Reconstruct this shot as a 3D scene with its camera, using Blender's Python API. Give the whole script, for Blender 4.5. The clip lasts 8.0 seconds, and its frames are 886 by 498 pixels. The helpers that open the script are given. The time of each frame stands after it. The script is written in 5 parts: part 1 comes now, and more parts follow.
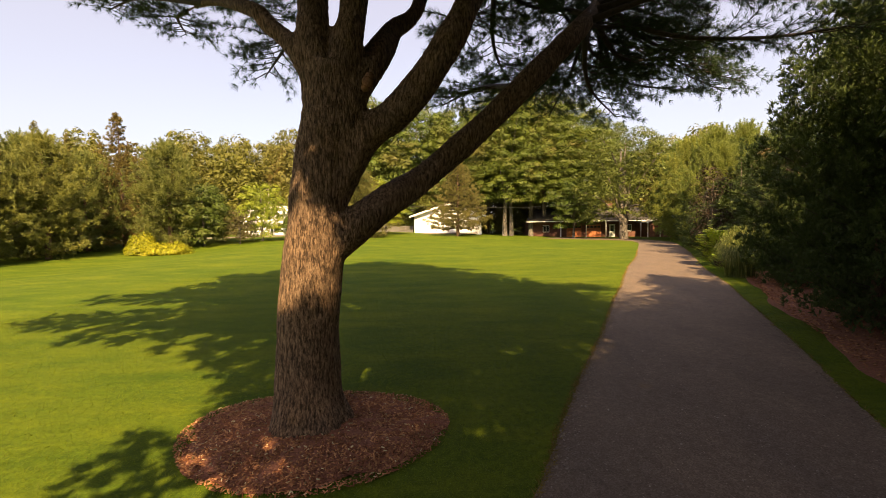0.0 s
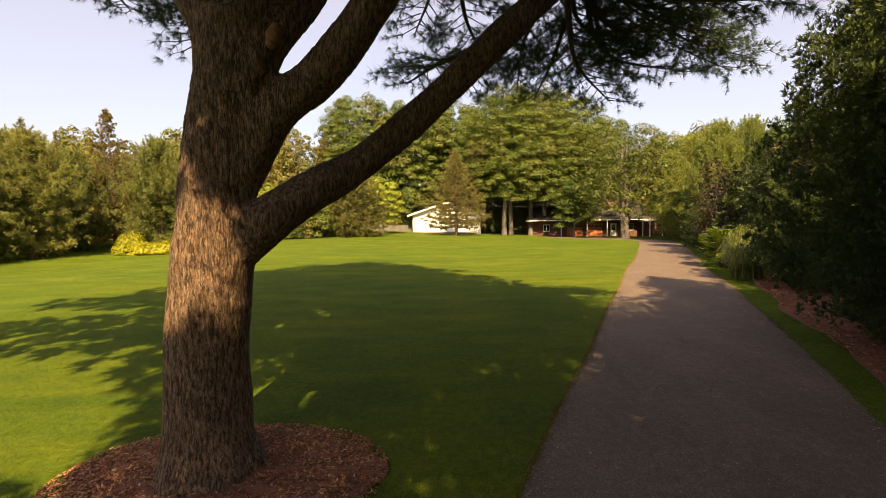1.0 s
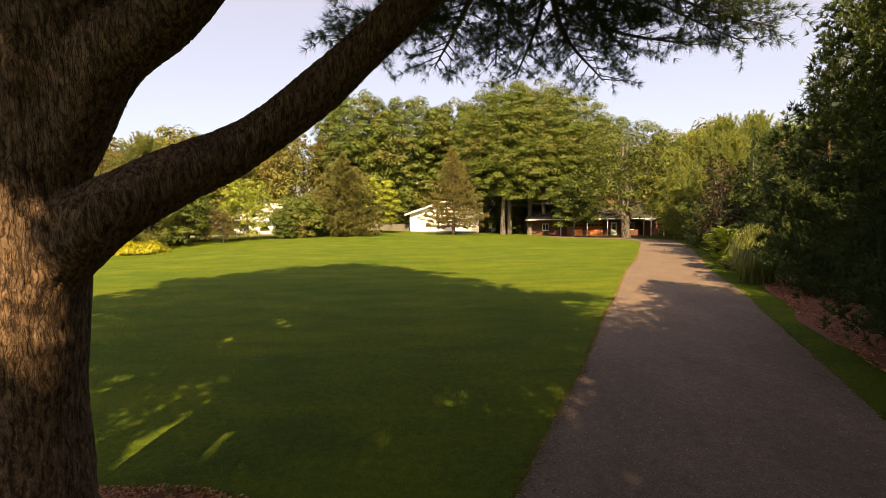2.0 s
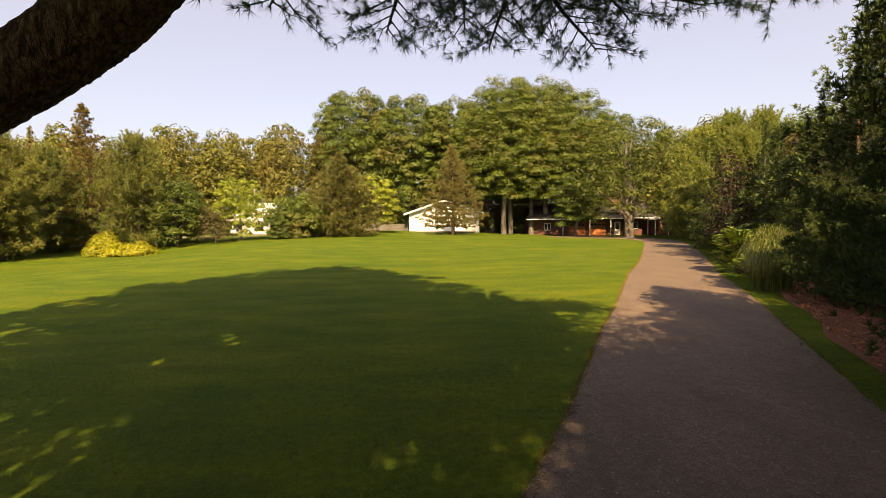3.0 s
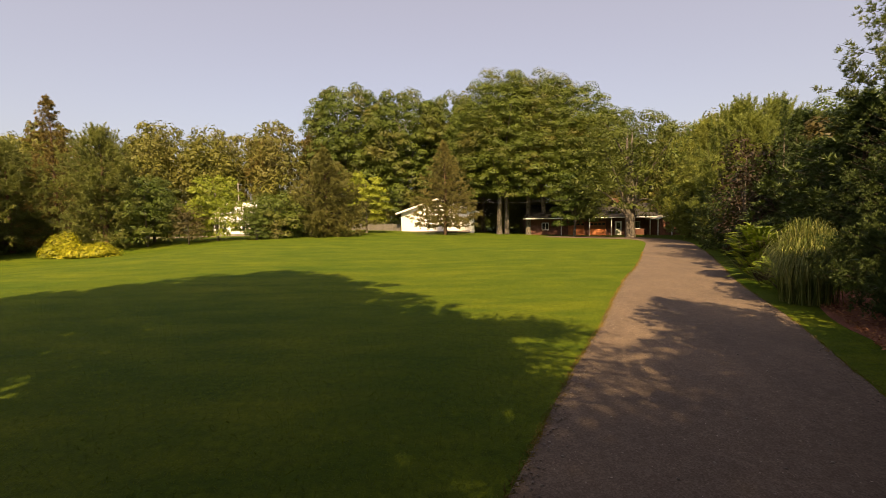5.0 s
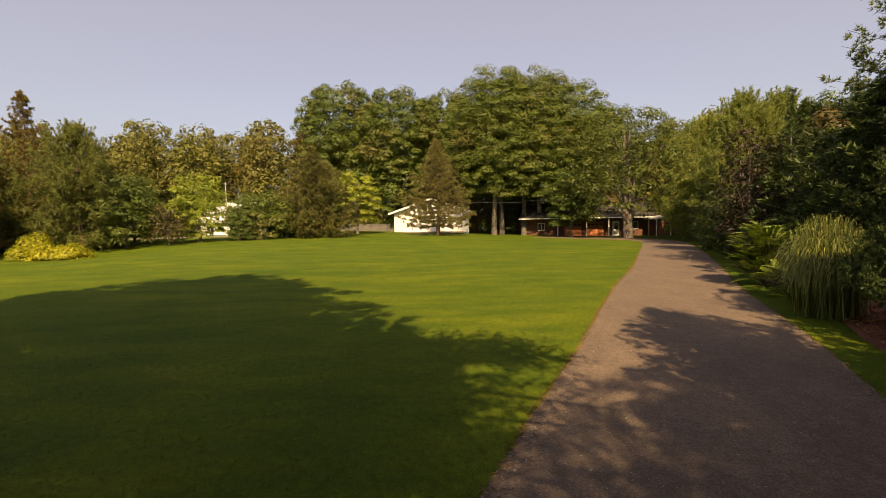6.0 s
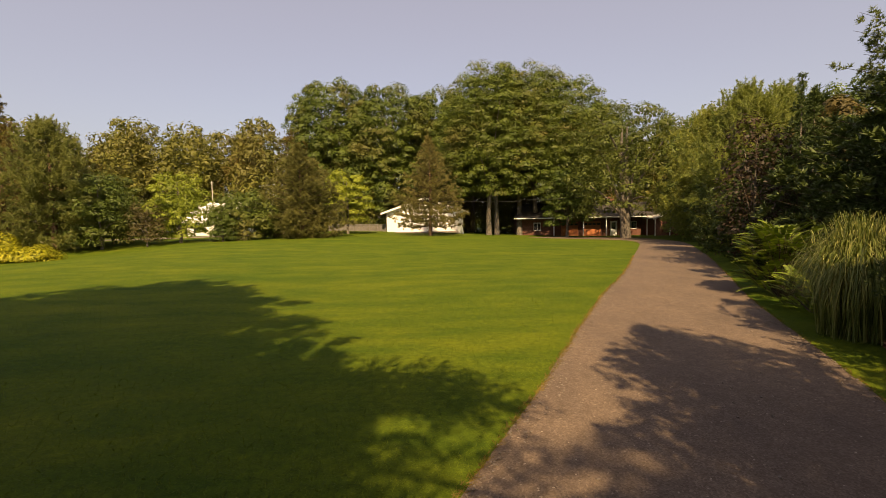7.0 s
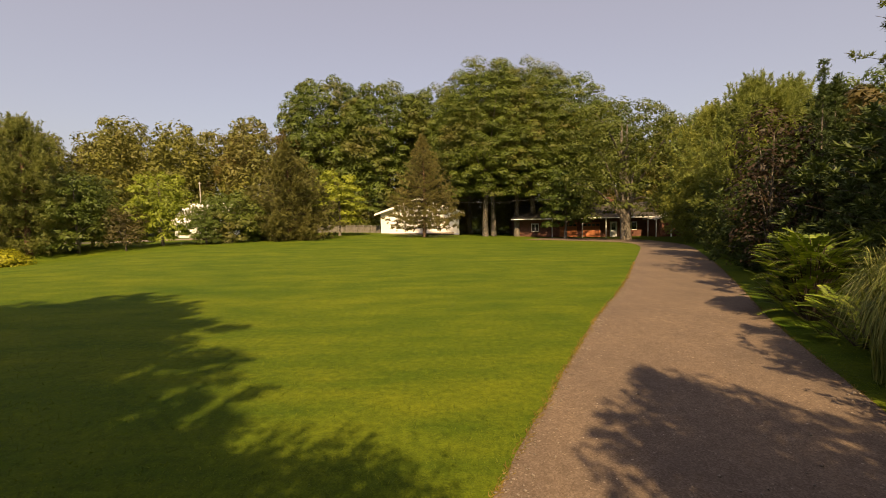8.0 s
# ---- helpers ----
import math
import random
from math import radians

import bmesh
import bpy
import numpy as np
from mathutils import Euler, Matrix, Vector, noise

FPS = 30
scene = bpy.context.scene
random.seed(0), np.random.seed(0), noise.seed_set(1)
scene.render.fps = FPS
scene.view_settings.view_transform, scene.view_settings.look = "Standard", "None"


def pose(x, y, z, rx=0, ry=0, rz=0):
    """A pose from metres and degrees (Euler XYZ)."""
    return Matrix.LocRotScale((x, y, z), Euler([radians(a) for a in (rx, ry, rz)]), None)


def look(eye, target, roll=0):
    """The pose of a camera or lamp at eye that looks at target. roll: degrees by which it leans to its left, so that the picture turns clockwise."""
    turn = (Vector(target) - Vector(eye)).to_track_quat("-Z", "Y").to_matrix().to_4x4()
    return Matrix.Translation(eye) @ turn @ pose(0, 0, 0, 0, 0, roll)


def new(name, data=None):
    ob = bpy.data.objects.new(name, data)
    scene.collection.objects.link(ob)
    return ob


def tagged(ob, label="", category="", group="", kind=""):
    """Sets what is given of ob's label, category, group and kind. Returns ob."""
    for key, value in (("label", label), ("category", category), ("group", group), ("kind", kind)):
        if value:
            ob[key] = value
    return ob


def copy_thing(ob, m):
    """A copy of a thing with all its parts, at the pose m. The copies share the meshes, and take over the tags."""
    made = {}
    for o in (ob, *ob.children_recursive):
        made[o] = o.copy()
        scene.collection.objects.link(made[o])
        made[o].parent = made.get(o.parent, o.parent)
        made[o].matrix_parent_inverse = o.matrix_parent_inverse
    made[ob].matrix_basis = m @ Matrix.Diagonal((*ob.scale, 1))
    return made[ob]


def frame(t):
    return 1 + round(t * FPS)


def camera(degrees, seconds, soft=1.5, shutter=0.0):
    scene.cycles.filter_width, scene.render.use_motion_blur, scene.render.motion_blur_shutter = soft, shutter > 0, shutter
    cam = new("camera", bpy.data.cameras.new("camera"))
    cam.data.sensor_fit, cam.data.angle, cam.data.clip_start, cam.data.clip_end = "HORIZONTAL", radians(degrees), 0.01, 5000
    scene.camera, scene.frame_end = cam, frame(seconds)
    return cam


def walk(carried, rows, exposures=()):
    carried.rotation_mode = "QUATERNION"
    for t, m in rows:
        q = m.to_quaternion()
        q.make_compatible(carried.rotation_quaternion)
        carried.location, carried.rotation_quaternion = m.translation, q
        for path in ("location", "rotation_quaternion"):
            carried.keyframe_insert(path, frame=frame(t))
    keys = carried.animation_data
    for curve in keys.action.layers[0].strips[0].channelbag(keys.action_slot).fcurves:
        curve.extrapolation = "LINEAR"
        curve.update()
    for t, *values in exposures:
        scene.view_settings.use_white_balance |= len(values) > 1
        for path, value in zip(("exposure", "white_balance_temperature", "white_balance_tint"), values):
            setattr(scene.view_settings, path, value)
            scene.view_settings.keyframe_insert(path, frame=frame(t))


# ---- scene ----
cam = camera(90.6, 8.0, soft=0.9)
METRES, EYE, TILT, LEAN, TURN = 11.765, 2.2, 0.0, 0.0, 0.0
ROWS = [
    (0.0, 0.0, 0.0, 0.0, -0.06, -4.1, 0.81),
    (0.5, 0.0234, 0.0408, -0.0011, 0.07, -4.14, 0.8),
    (1.0, 0.0469, 0.0836, -0.0035, 0.22, -4.21, 0.79),
    (1.5, 0.0688, 0.1286, -0.0051, 0.25, -4.28, 0.77),
    (3.0, 0.1383, 0.2794, -0.0041, 0.79, -4.39, 0.91),
    (3.5, 0.1637, 0.333, -0.0082, 1.04, -4.4, 0.93),
    (4.0, 0.1925, 0.3895, -0.0133, 1.23, -4.38, 0.92),
    (4.5, 0.2212, 0.4471, -0.0179, 1.19, -4.35, 0.96),
    (6.0, 0.3188, 0.6294, -0.0282, 1.08, -4.22, 1.03),
    (6.5, 0.356, 0.6942, -0.0314, 1.04, -4.19, 1.07),
    (7.0, 0.3887, 0.7582, -0.0318, 1.03, -4.24, 1.11),
    (7.5, 0.4182, 0.8252, -0.0257, 1.04, -4.28, 1.19),
    (8.0, 0.4447, 0.8931, -0.02, 1.08, -4.27, 1.21),
]
walk(cam, [(t, pose(0, 0, EYE, TILT, LEAN, TURN) @ pose(METRES * x, METRES * y, METRES * z, 90 + pitch, roll, yaw)) for t, x, y, z, yaw, pitch, roll in ROWS],
     exposures=[(0.0, 1.75), (1.5, 1.75), (3.0, 1.63), (3.5, 1.55), (4.5, 1.32), (6.0, 1.1), (6.5, 1.07), (8.0, 1.0)])

# ---- sky and sun ----
SUN_ELEV, SUN_AZ = 44.0, 4.0      # degrees; azimuth: how far the sun stands to the right of straight behind the first view
world = bpy.data.worlds.new("sky")
scene.world = world
world.use_nodes = True
wn = world.node_tree.nodes
sky = wn.new("ShaderNodeTexSky")
sky.sky_type = "NISHITA"
sky.sun_disc = False
sky.sun_elevation = radians(SUN_ELEV)
sky.sun_rotation = radians(180.0 - SUN_AZ)
sky.air_density, sky.dust_density, sky.ozone_density = 1.0, 3.0, 1.0
wn["Background"].inputs["Strength"].default_value = 0.087
haze = wn.new("ShaderNodeMix")           # summer haze whitens the sky
haze.data_type = "RGBA"
haze.inputs[0].default_value = 0.5
haze.inputs[7].default_value = (3.72, 2.92, 2.68, 1)
world.node_tree.links.new(sky.outputs[0], haze.inputs[6])
world.node_tree.links.new(haze.outputs[2], wn["Background"].inputs["Color"])
sun_data = bpy.data.lights.new("sun", "SUN")
sun_data.energy, sun_data.angle, sun_data.color = 5.0, radians(0.55), (1.0, 0.71, 0.37)
sun = new("sun", sun_data)
_se, _sa = radians(SUN_ELEV), radians(SUN_AZ)
SUN_TO = Vector((math.cos(_se) * math.sin(_sa), -math.cos(_se) * math.cos(_sa), math.sin(_se)))
sun.matrix_world = look(SUN_TO * 60, (0, 0, 0))


# ---- materials ----
def node_mat(name):
    m = bpy.data.materials.new(name)
    m.use_nodes = True
    nt = m.node_tree
    return m, nt, nt.nodes["Principled BSDF"], nt.nodes["Material Output"]


def noise_node(nt, scale, detail=4.0, rough=0.55, vec=None):
    n = nt.nodes.new("ShaderNodeTexNoise")
    n.inputs["Scale"].default_value, n.inputs["Detail"].default_value, n.inputs["Roughness"].default_value = scale, detail, rough
    if vec:
        nt.links.new(vec, n.inputs["Vector"])
    return n


def ramp_node(nt, src, stops):
    r = nt.nodes.new("ShaderNodeValToRGB")
    els = r.color_ramp.elements
    while len(els) < len(stops):
        els.new(0.5)
    for e, (p, c) in zip(els, stops):
        e.position, e.color = p, (*c, 1)
    nt.links.new(src, r.inputs[0])
    return r


def mix_node(nt, a, b, fac, mode="MIX"):
    m = nt.nodes.new("ShaderNodeMix")
    m.data_type, m.blend_type = "RGBA", mode
    for sock, v in ((m.inputs[0], fac), (m.inputs[6], a), (m.inputs[7], b)):
        if hasattr(v, "links"):
            nt.links.new(v, sock)
        elif isinstance(v, tuple):
            sock.default_value = (*v, 1)
        else:
            sock.default_value = v
    return m.outputs[2]


def bump_node(nt, height, strength, dist, bsdf):
    b = nt.nodes.new("ShaderNodeBump")
    b.inputs["Strength"].default_value, b.inputs["Distance"].default_value = strength, dist
    nt.links.new(height, b.inputs["Height"])
    nt.links.new(b.outputs[0], bsdf.inputs["Normal"])
    return b


def coords(nt, kind="Object"):
    return nt.nodes.new("ShaderNodeTexCoord").outputs[kind]


def scaled(nt, vec, s):
    m = nt.nodes.new("ShaderNodeMapping")
    m.inputs["Scale"].default_value = s
    nt.links.new(vec, m.inputs["Vector"])
    return m.outputs[0]


def leaf_mat(name, dark, mid, light, through_light=0.35, patch=0.35, tint=None, rough=0.55, differ=0.25):
    """Leaves and needles: each differs, and whole boughs differ a little, with some light coming through."""
    m, nt, p, out = node_mat(name)
    dark, mid, light = (tuple(k * (differ * c + (1 - differ) * e) for k, c, e in zip((1.17, 1.12, 0.9), q, mid)) for q in (dark, mid, light))
    geo = nt.nodes.new("ShaderNodeNewGeometry")
    r = ramp_node(nt, geo.outputs["Random Per Island"], [(0.0, dark), (0.5, mid), (1.0, light)])
    n = noise_node(nt, patch, 3.0, 0.6, coords(nt))
    nr = ramp_node(nt, n.outputs[0], [(0.3, (0.66, 0.7, 0.66)), (0.7, (1.3, 1.24, 1.12))])
    col = mix_node(nt, r.outputs[0], nr.outputs[0], 1.0, "MULTIPLY")
    if tint:
        n2 = noise_node(nt, patch * 0.7, 2.0, 0.5, coords(nt))
        f = ramp_node(nt, n2.outputs[0], [(0.5, (0, 0, 0)), (0.68, (1, 1, 1))])
        col = mix_node(nt, col, tint, f.outputs[0])
    info = nt.nodes.new("ShaderNodeObjectInfo")
    ir = ramp_node(nt, info.outputs["Random"], [(0.0, (0.82, 0.86, 0.85)), (1.0, (1.16, 1.1, 1.0))])
    col = mix_node(nt, col, ir.outputs[0], 1.0, "MULTIPLY")
    p.inputs["Roughness"].default_value = rough
    p.inputs["Specular IOR Level"].default_value = 0.25
    nt.links.new(col, p.inputs["Base Color"])
    tr = nt.nodes.new("ShaderNodeBsdfTranslucent")
    nt.links.new(mix_node(nt, col, (1.2, 1.25, 0.6), 1.0, "MULTIPLY"), tr.inputs["Color"])
    mx = nt.nodes.new("ShaderNodeMixShader")
    mx.inputs[0].default_value = 0.62 * through_light
    nt.links.new(p.outputs[0], mx.inputs[1])
    nt.links.new(tr.outputs[0], mx.inputs[2])
    nt.links.new(mx.outputs[0], out.inputs["Surface"])
    return m


def rough_mat(name, stops, scale, rough=0.85, bump=0.4, dist=0.02, stretch=(1, 1, 1), fine=None, spec=0.3):
    """A mottled matt surface: colour by noise at two scales, with relief."""
    m, nt, p, out = node_mat(name)
    v = scaled(nt, coords(nt), stretch)
    a = noise_node(nt, scale, 6.0, 0.62, v)
    b = noise_node(nt, fine or scale * 7.0, 4.0, 0.6, v)
    c1 = ramp_node(nt, a.outputs[0], stops)
    c2 = ramp_node(nt, b.outputs[0], [(0.3, (0.66, 0.66, 0.66)), (0.7, (1.28, 1.28, 1.28))])
    nt.links.new(mix_node(nt, c1.outputs[0], c2.outputs[0], 1.0, "MULTIPLY"), p.inputs["Base Color"])
    p.inputs["Roughness"].default_value = rough
    p.inputs["Specular IOR Level"].default_value = spec
    bump_node(nt, b.outputs[0], bump, dist, p)
    return m


def lawn_mat():
    m, nt, p, out = node_mat("mown_lawn")
    v = coords(nt)
    fine = noise_node(nt, 55.0, 5.0, 0.7, scaled(nt, v, (1, 1, 1)))
    tuft = noise_node(nt, 11.0, 6.0, 0.7, v)
    patch = noise_node(nt, 0.85, 5.0, 0.62, scaled(nt, v, (0.7, 1.6, 1)))
    wide = noise_node(nt, 0.22, 5.0, 0.65, scaled(nt, v, (0.6, 1.7, 1)))
    c = ramp_node(nt, fine.outputs[0], [(0.28, (0.039, 0.058, 0.003)), (0.5, (0.07, 0.099, 0.005)), (0.75, (0.107, 0.142, 0.008))])
    t = ramp_node(nt, tuft.outputs[0], [(0.3, (0.58, 0.63, 0.6)), (0.7, (1.34, 1.29, 1.25))])
    q = ramp_node(nt, patch.outputs[0], [(0.34, (0.68, 0.79, 0.78)), (0.66, (1.26, 1.15, 1.08))])
    w = ramp_node(nt, wide.outputs[0], [(0.34, (0.74, 0.85, 0.8)), (0.66, (1.22, 1.12, 1.0))])
    col = mix_node(nt, mix_node(nt, c.outputs[0], t.outputs[0], 1.0, "MULTIPLY"), w.outputs[0], 1.0, "MULTIPLY")
    col = mix_node(nt, col, q.outputs[0], 1.0, "MULTIPLY")
    nt.links.new(col, p.inputs["Base Color"])
    p.inputs["Roughness"].default_value = 0.9
    p.inputs["Specular IOR Level"].default_value = 0.1
    bump_node(nt, fine.outputs[0], 0.6, 0.02, p)
    return m


def drive_mat():
    m, nt, p, out = node_mat("worn_gravel_asphalt")
    v = coords(nt)
    vo = nt.nodes.new("ShaderNodeTexVoronoi")
    vo.inputs["Scale"].default_value = 75.0
    nt.links.new(v, vo.inputs["Vector"])
    sep = ramp_node(nt, vo.outputs["Color"], [(0.0, (0.083, 0.06, 0.045)), (0.55, (0.125, 0.093, 0.07)), (0.92, (0.162, 0.123, 0.095)), (1.0, (0.4, 0.34, 0.28))])
    a = noise_node(nt, 0.9, 6.0, 0.65, scaled(nt, v, (1.0, 0.5, 1)))
    b = noise_node(nt, 9.0, 5.0, 0.6, v)
    ra = ramp_node(nt, a.outputs[0], [(0.3, (0.8, 0.8, 0.82)), (0.7, (1.2, 1.16, 1.1))])
    rb = ramp_node(nt, b.outputs[0], [(0.3, (0.85, 0.85, 0.85)), (0.7, (1.14, 1.14, 1.14))])
    col = mix_node(nt, mix_node(nt, sep.outputs[0], ra.outputs[0], 1.0, "MULTIPLY"), rb.outputs[0], 1.0, "MULTIPLY")
    nt.links.new(col, p.inputs["Base Color"])
    p.inputs["Roughness"].default_value = 0.88
    p.inputs["Specular IOR Level"].default_value = 0.25
    bump_node(nt, vo.outputs["Distance"], 0.5, 0.008, p)
    return m


def bark_mat(name, dark, mid, light, ridge=1.0):
    """Long plates of bark parted by dark crooked fissures, with finer flakes on each plate."""
    m, nt, p, out = node_mat(name)
    v = coords(nt)
    warp = noise_node(nt, 9.0 * ridge, 3.0, 0.6, v)
    off = nt.nodes.new("ShaderNodeVectorMath")
    off.operation = "MULTIPLY_ADD"
    nt.links.new(warp.outputs["Color"], off.inputs[0])
    off.inputs[1].default_value = (0.075 / ridge, 0.075 / ridge, 0.16 / ridge)
    nt.links.new(v, off.inputs[2])
    plates = nt.nodes.new("ShaderNodeTexVoronoi")
    plates.feature = "DISTANCE_TO_EDGE"
    plates.inputs["Scale"].default_value = 22.0 * ridge
    nt.links.new(scaled(nt, off.outputs[0], (1, 1, 0.17)), plates.inputs["Vector"])
    a = noise_node(nt, 19.0 * ridge, 7.0, 0.68, scaled(nt, off.outputs[0], (1, 1, 0.24)))
    b = noise_node(nt, 1.6 * ridge, 5.0, 0.6, v)
    crack = ramp_node(nt, plates.outputs["Distance"], [(0.0, (0.45, 0.45, 0.45)), (0.12, (1, 1, 1))])
    r = ramp_node(nt, a.outputs[0], [(0.4, tuple(0.3 * c for c in mid)), (0.49, mid), (0.62, light)])
    rb = ramp_node(nt, b.outputs[0], [(0.3, (0.8, 0.78, 0.78)), (0.7, (1.2, 1.12, 1.02))])
    col = mix_node(nt, dark, r.outputs[0], crack.outputs[0])
    nt.links.new(mix_node(nt, col, rb.outputs[0], 1.0, "MULTIPLY"), p.inputs["Base Color"])
    p.inputs["Roughness"].default_value = 0.9
    p.inputs["Specular IOR Level"].default_value = 0.2
    h = nt.nodes.new("ShaderNodeMath")
    h.operation = "MULTIPLY_ADD"
    nt.links.new(a.outputs[0], h.inputs[0])
    h.inputs[1].default_value = 2.5
    nt.links.new(crack.outputs[0], h.inputs[2])
    bump_node(nt, h.outputs[0], 1.0, 0.02, p)
    return m


def plain_mat(name, col, rough=0.6, metal=0.0, vary=0.1, scale=4.0):
    m, nt, p, out = node_mat(name)
    n = noise_node(nt, scale, 5.0, 0.6, coords(nt))
    lo, hi = tuple(c * (1 - vary) for c in col), tuple(min(1, c * (1 + vary)) for c in col)
    r = ramp_node(nt, n.outputs[0], [(0.3, lo), (0.7, hi)])
    nt.links.new(r.outputs[0], p.inputs["Base Color"])
    p.inputs["Roughness"].default_value, p.inputs["Metallic"].default_value = rough, metal
    return m


def glass_mat():
    m, nt, p, out = node_mat("window_glass")
    p.inputs["Base Color"].default_value = (0.02, 0.025, 0.03, 1)
    p.inputs["Roughness"].default_value = 0.05
    return m


M_LAWN, M_DRIVE = lawn_mat(), drive_mat()
M_BARK = bark_mat("pine_bark", (0.042, 0.03, 0.021), (0.178, 0.118, 0.077), (0.33, 0.23, 0.152), 2.2)
M_BARK_GREY = bark_mat("maple_bark", (0.06, 0.052, 0.042), (0.15, 0.135, 0.115), (0.27, 0.25, 0.22), 0.7)
# orange put in to imitate sun on the limb stub
M_STUB = rough_mat("stub_wood", [(0.3, (0.12, 0.06, 0.03)), (0.7, (0.26, 0.13, 0.06))], 14.0)
M_TWIG = rough_mat("twig_bark", [(0.3, (0.03, 0.022, 0.017)), (0.7, (0.07, 0.052, 0.04))], 18.0)
M_NEEDLE = leaf_mat("white_pine_needles", (0.018, 0.036, 0.018), (0.036, 0.065, 0.032), (0.07, 0.1, 0.045), 0.25)
M_PINE = leaf_mat("pine_foliage", (0.064, 0.081, 0.027), (0.125, 0.142, 0.046), (0.2, 0.212, 0.072), 0.34)
# the hedge row's shade is put into this darker green
M_PINE_SHADED = leaf_mat("shaded_pine_foliage", (0.026, 0.046, 0.018), (0.055, 0.083, 0.032), (0.105, 0.134, 0.052), 0.25)
M_PINE_MID = leaf_mat("mid_green_pine_foliage", (0.05, 0.072, 0.026), (0.1, 0.13, 0.044), (0.17, 0.195, 0.07), 0.3)
M_PINE_PALE = leaf_mat("pale_pine_foliage", (0.08, 0.106, 0.028), (0.15, 0.178, 0.048), (0.235, 0.26, 0.078), 0.34)
M_RUSSET = leaf_mat("russet_leaves", (0.045, 0.04, 0.016), (0.072, 0.06, 0.025), (0.105, 0.09, 0.036), 0.3, 0.6)
M_PINE_BROWN = leaf_mat("browning_pine_foliage", (0.075, 0.066, 0.025), (0.12, 0.1, 0.04), (0.17, 0.14, 0.056), 0.3)
M_SPRUCE = leaf_mat("spruce_foliage", (0.08, 0.076, 0.032), (0.15, 0.138, 0.058), (0.23, 0.2, 0.088), 0.25)
M_SPRUCE_DARK = leaf_mat("dark_spruce_foliage", (0.056, 0.064, 0.024), (0.11, 0.112, 0.042), (0.175, 0.165, 0.062), 0.25)
M_MAPLE = leaf_mat("maple_leaves", (0.036, 0.058, 0.01), (0.068, 0.097, 0.018), (0.115, 0.145, 0.03), 0.36, 0.22, (0.11, 0.105, 0.024))
M_MAPLE_GOLD = leaf_mat("turning_maple_leaves", (0.04, 0.058, 0.011), (0.074, 0.092, 0.018), (0.12, 0.126, 0.028), 0.35, 0.25)
M_POPLAR = leaf_mat("pale_poplar_leaves", (0.056, 0.086, 0.024), (0.1, 0.138, 0.04), (0.155, 0.192, 0.062), 0.36, 0.25)
M_YELLOWGREEN = leaf_mat("yellow_green_leaves", (0.09, 0.13, 0.015), (0.15, 0.19, 0.022), (0.22, 0.25, 0.04), 0.4, 0.4)
M_YELLOW = leaf_mat("golden_shrub_leaves", (0.1, 0.125, 0.007), (0.22, 0.23, 0.01), (0.33, 0.32, 0.02), 0.4, 0.8, differ=0.8)
M_RED = leaf_mat("purple_brown_leaves", (0.016, 0.011, 0.009), (0.031, 0.019, 0.013), (0.058, 0.036, 0.022), 0.25, 0.5)
M_WOODS = leaf_mat("mixed_woods_leaves", (0.06, 0.07, 0.017), (0.1, 0.108, 0.025), (0.148, 0.15, 0.036), 0.32, 0.1, (0.11, 0.098, 0.03), differ=0.12)
M_SUMAC = leaf_mat("sumac_leaves", (0.05, 0.085, 0.012), (0.11, 0.16, 0.02), (0.21, 0.26, 0.036), 0.35, 2.0, differ=0.8)
M_REED = leaf_mat("tall_grass_blades", (0.05, 0.075, 0.018), (0.12, 0.15, 0.042), (0.36, 0.36, 0.17), 0.34, 1.5, differ=0.8)
M_BLADE = leaf_mat("grass_blades", (0.056, 0.08, 0.005), (0.08, 0.11, 0.007), (0.108, 0.14, 0.01), 0.75, 0.9, differ=0.5)
M_DRYGRASS = leaf_mat("dry_grass_blades", (0.08, 0.06, 0.015), (0.15, 0.11, 0.03), (0.24, 0.18, 0.065), 0.3, 1.5)
M_MULCH = rough_mat("bark_mulch", [(0.3, (0.14, 0.055, 0.034)), (0.55, (0.28, 0.115, 0.07)), (0.8, (0.41, 0.19, 0.115))], 45.0, 0.9, 1.0, 0.02)
M_CHIP = leaf_mat("wood_chips", (0.13, 0.052, 0.034), (0.26, 0.112, 0.07), (0.42, 0.23, 0.15), 0.0, 2.0, None, 0.9, differ=1.1)
M_PALECHIP = leaf_mat("pale_wood_chips", (0.2, 0.14, 0.1), (0.36, 0.28, 0.22), (0.58, 0.5, 0.42), 0.0, 2.0, None, 0.9, differ=1.1)
M_STONE = rough_mat("loose_gravel", [(0.3, (0.14, 0.11, 0.088)), (0.6, (0.22, 0.18, 0.15)), (0.8, (0.38, 0.34, 0.3))], 3.0, 0.85, 0.3, 0.004)
M_WHITE = plain_mat("white_siding", (0.82, 0.8, 0.76), 0.55, 0, 0.05)
M_TRIM = plain_mat("white_trim", (0.78, 0.76, 0.72), 0.5, 0, 0.06)
M_ROOF = rough_mat("asphalt_shingles", [(0.3, (0.03, 0.027, 0.025)), (0.7, (0.065, 0.058, 0.052))], 3.0, 0.9, 0.4, 0.01)
M_ROOF_PALE = rough_mat("pale_shingles", [(0.3, (0.22, 0.21, 0.2)), (0.7, (0.33, 0.32, 0.31))], 3.0, 0.9, 0.4, 0.01)
M_BRICK = rough_mat("red_brown_brick", [(0.3, (0.085, 0.037, 0.026)), (0.7, (0.16, 0.072, 0.05))], 2.5, 0.85, 0.4, 0.01)
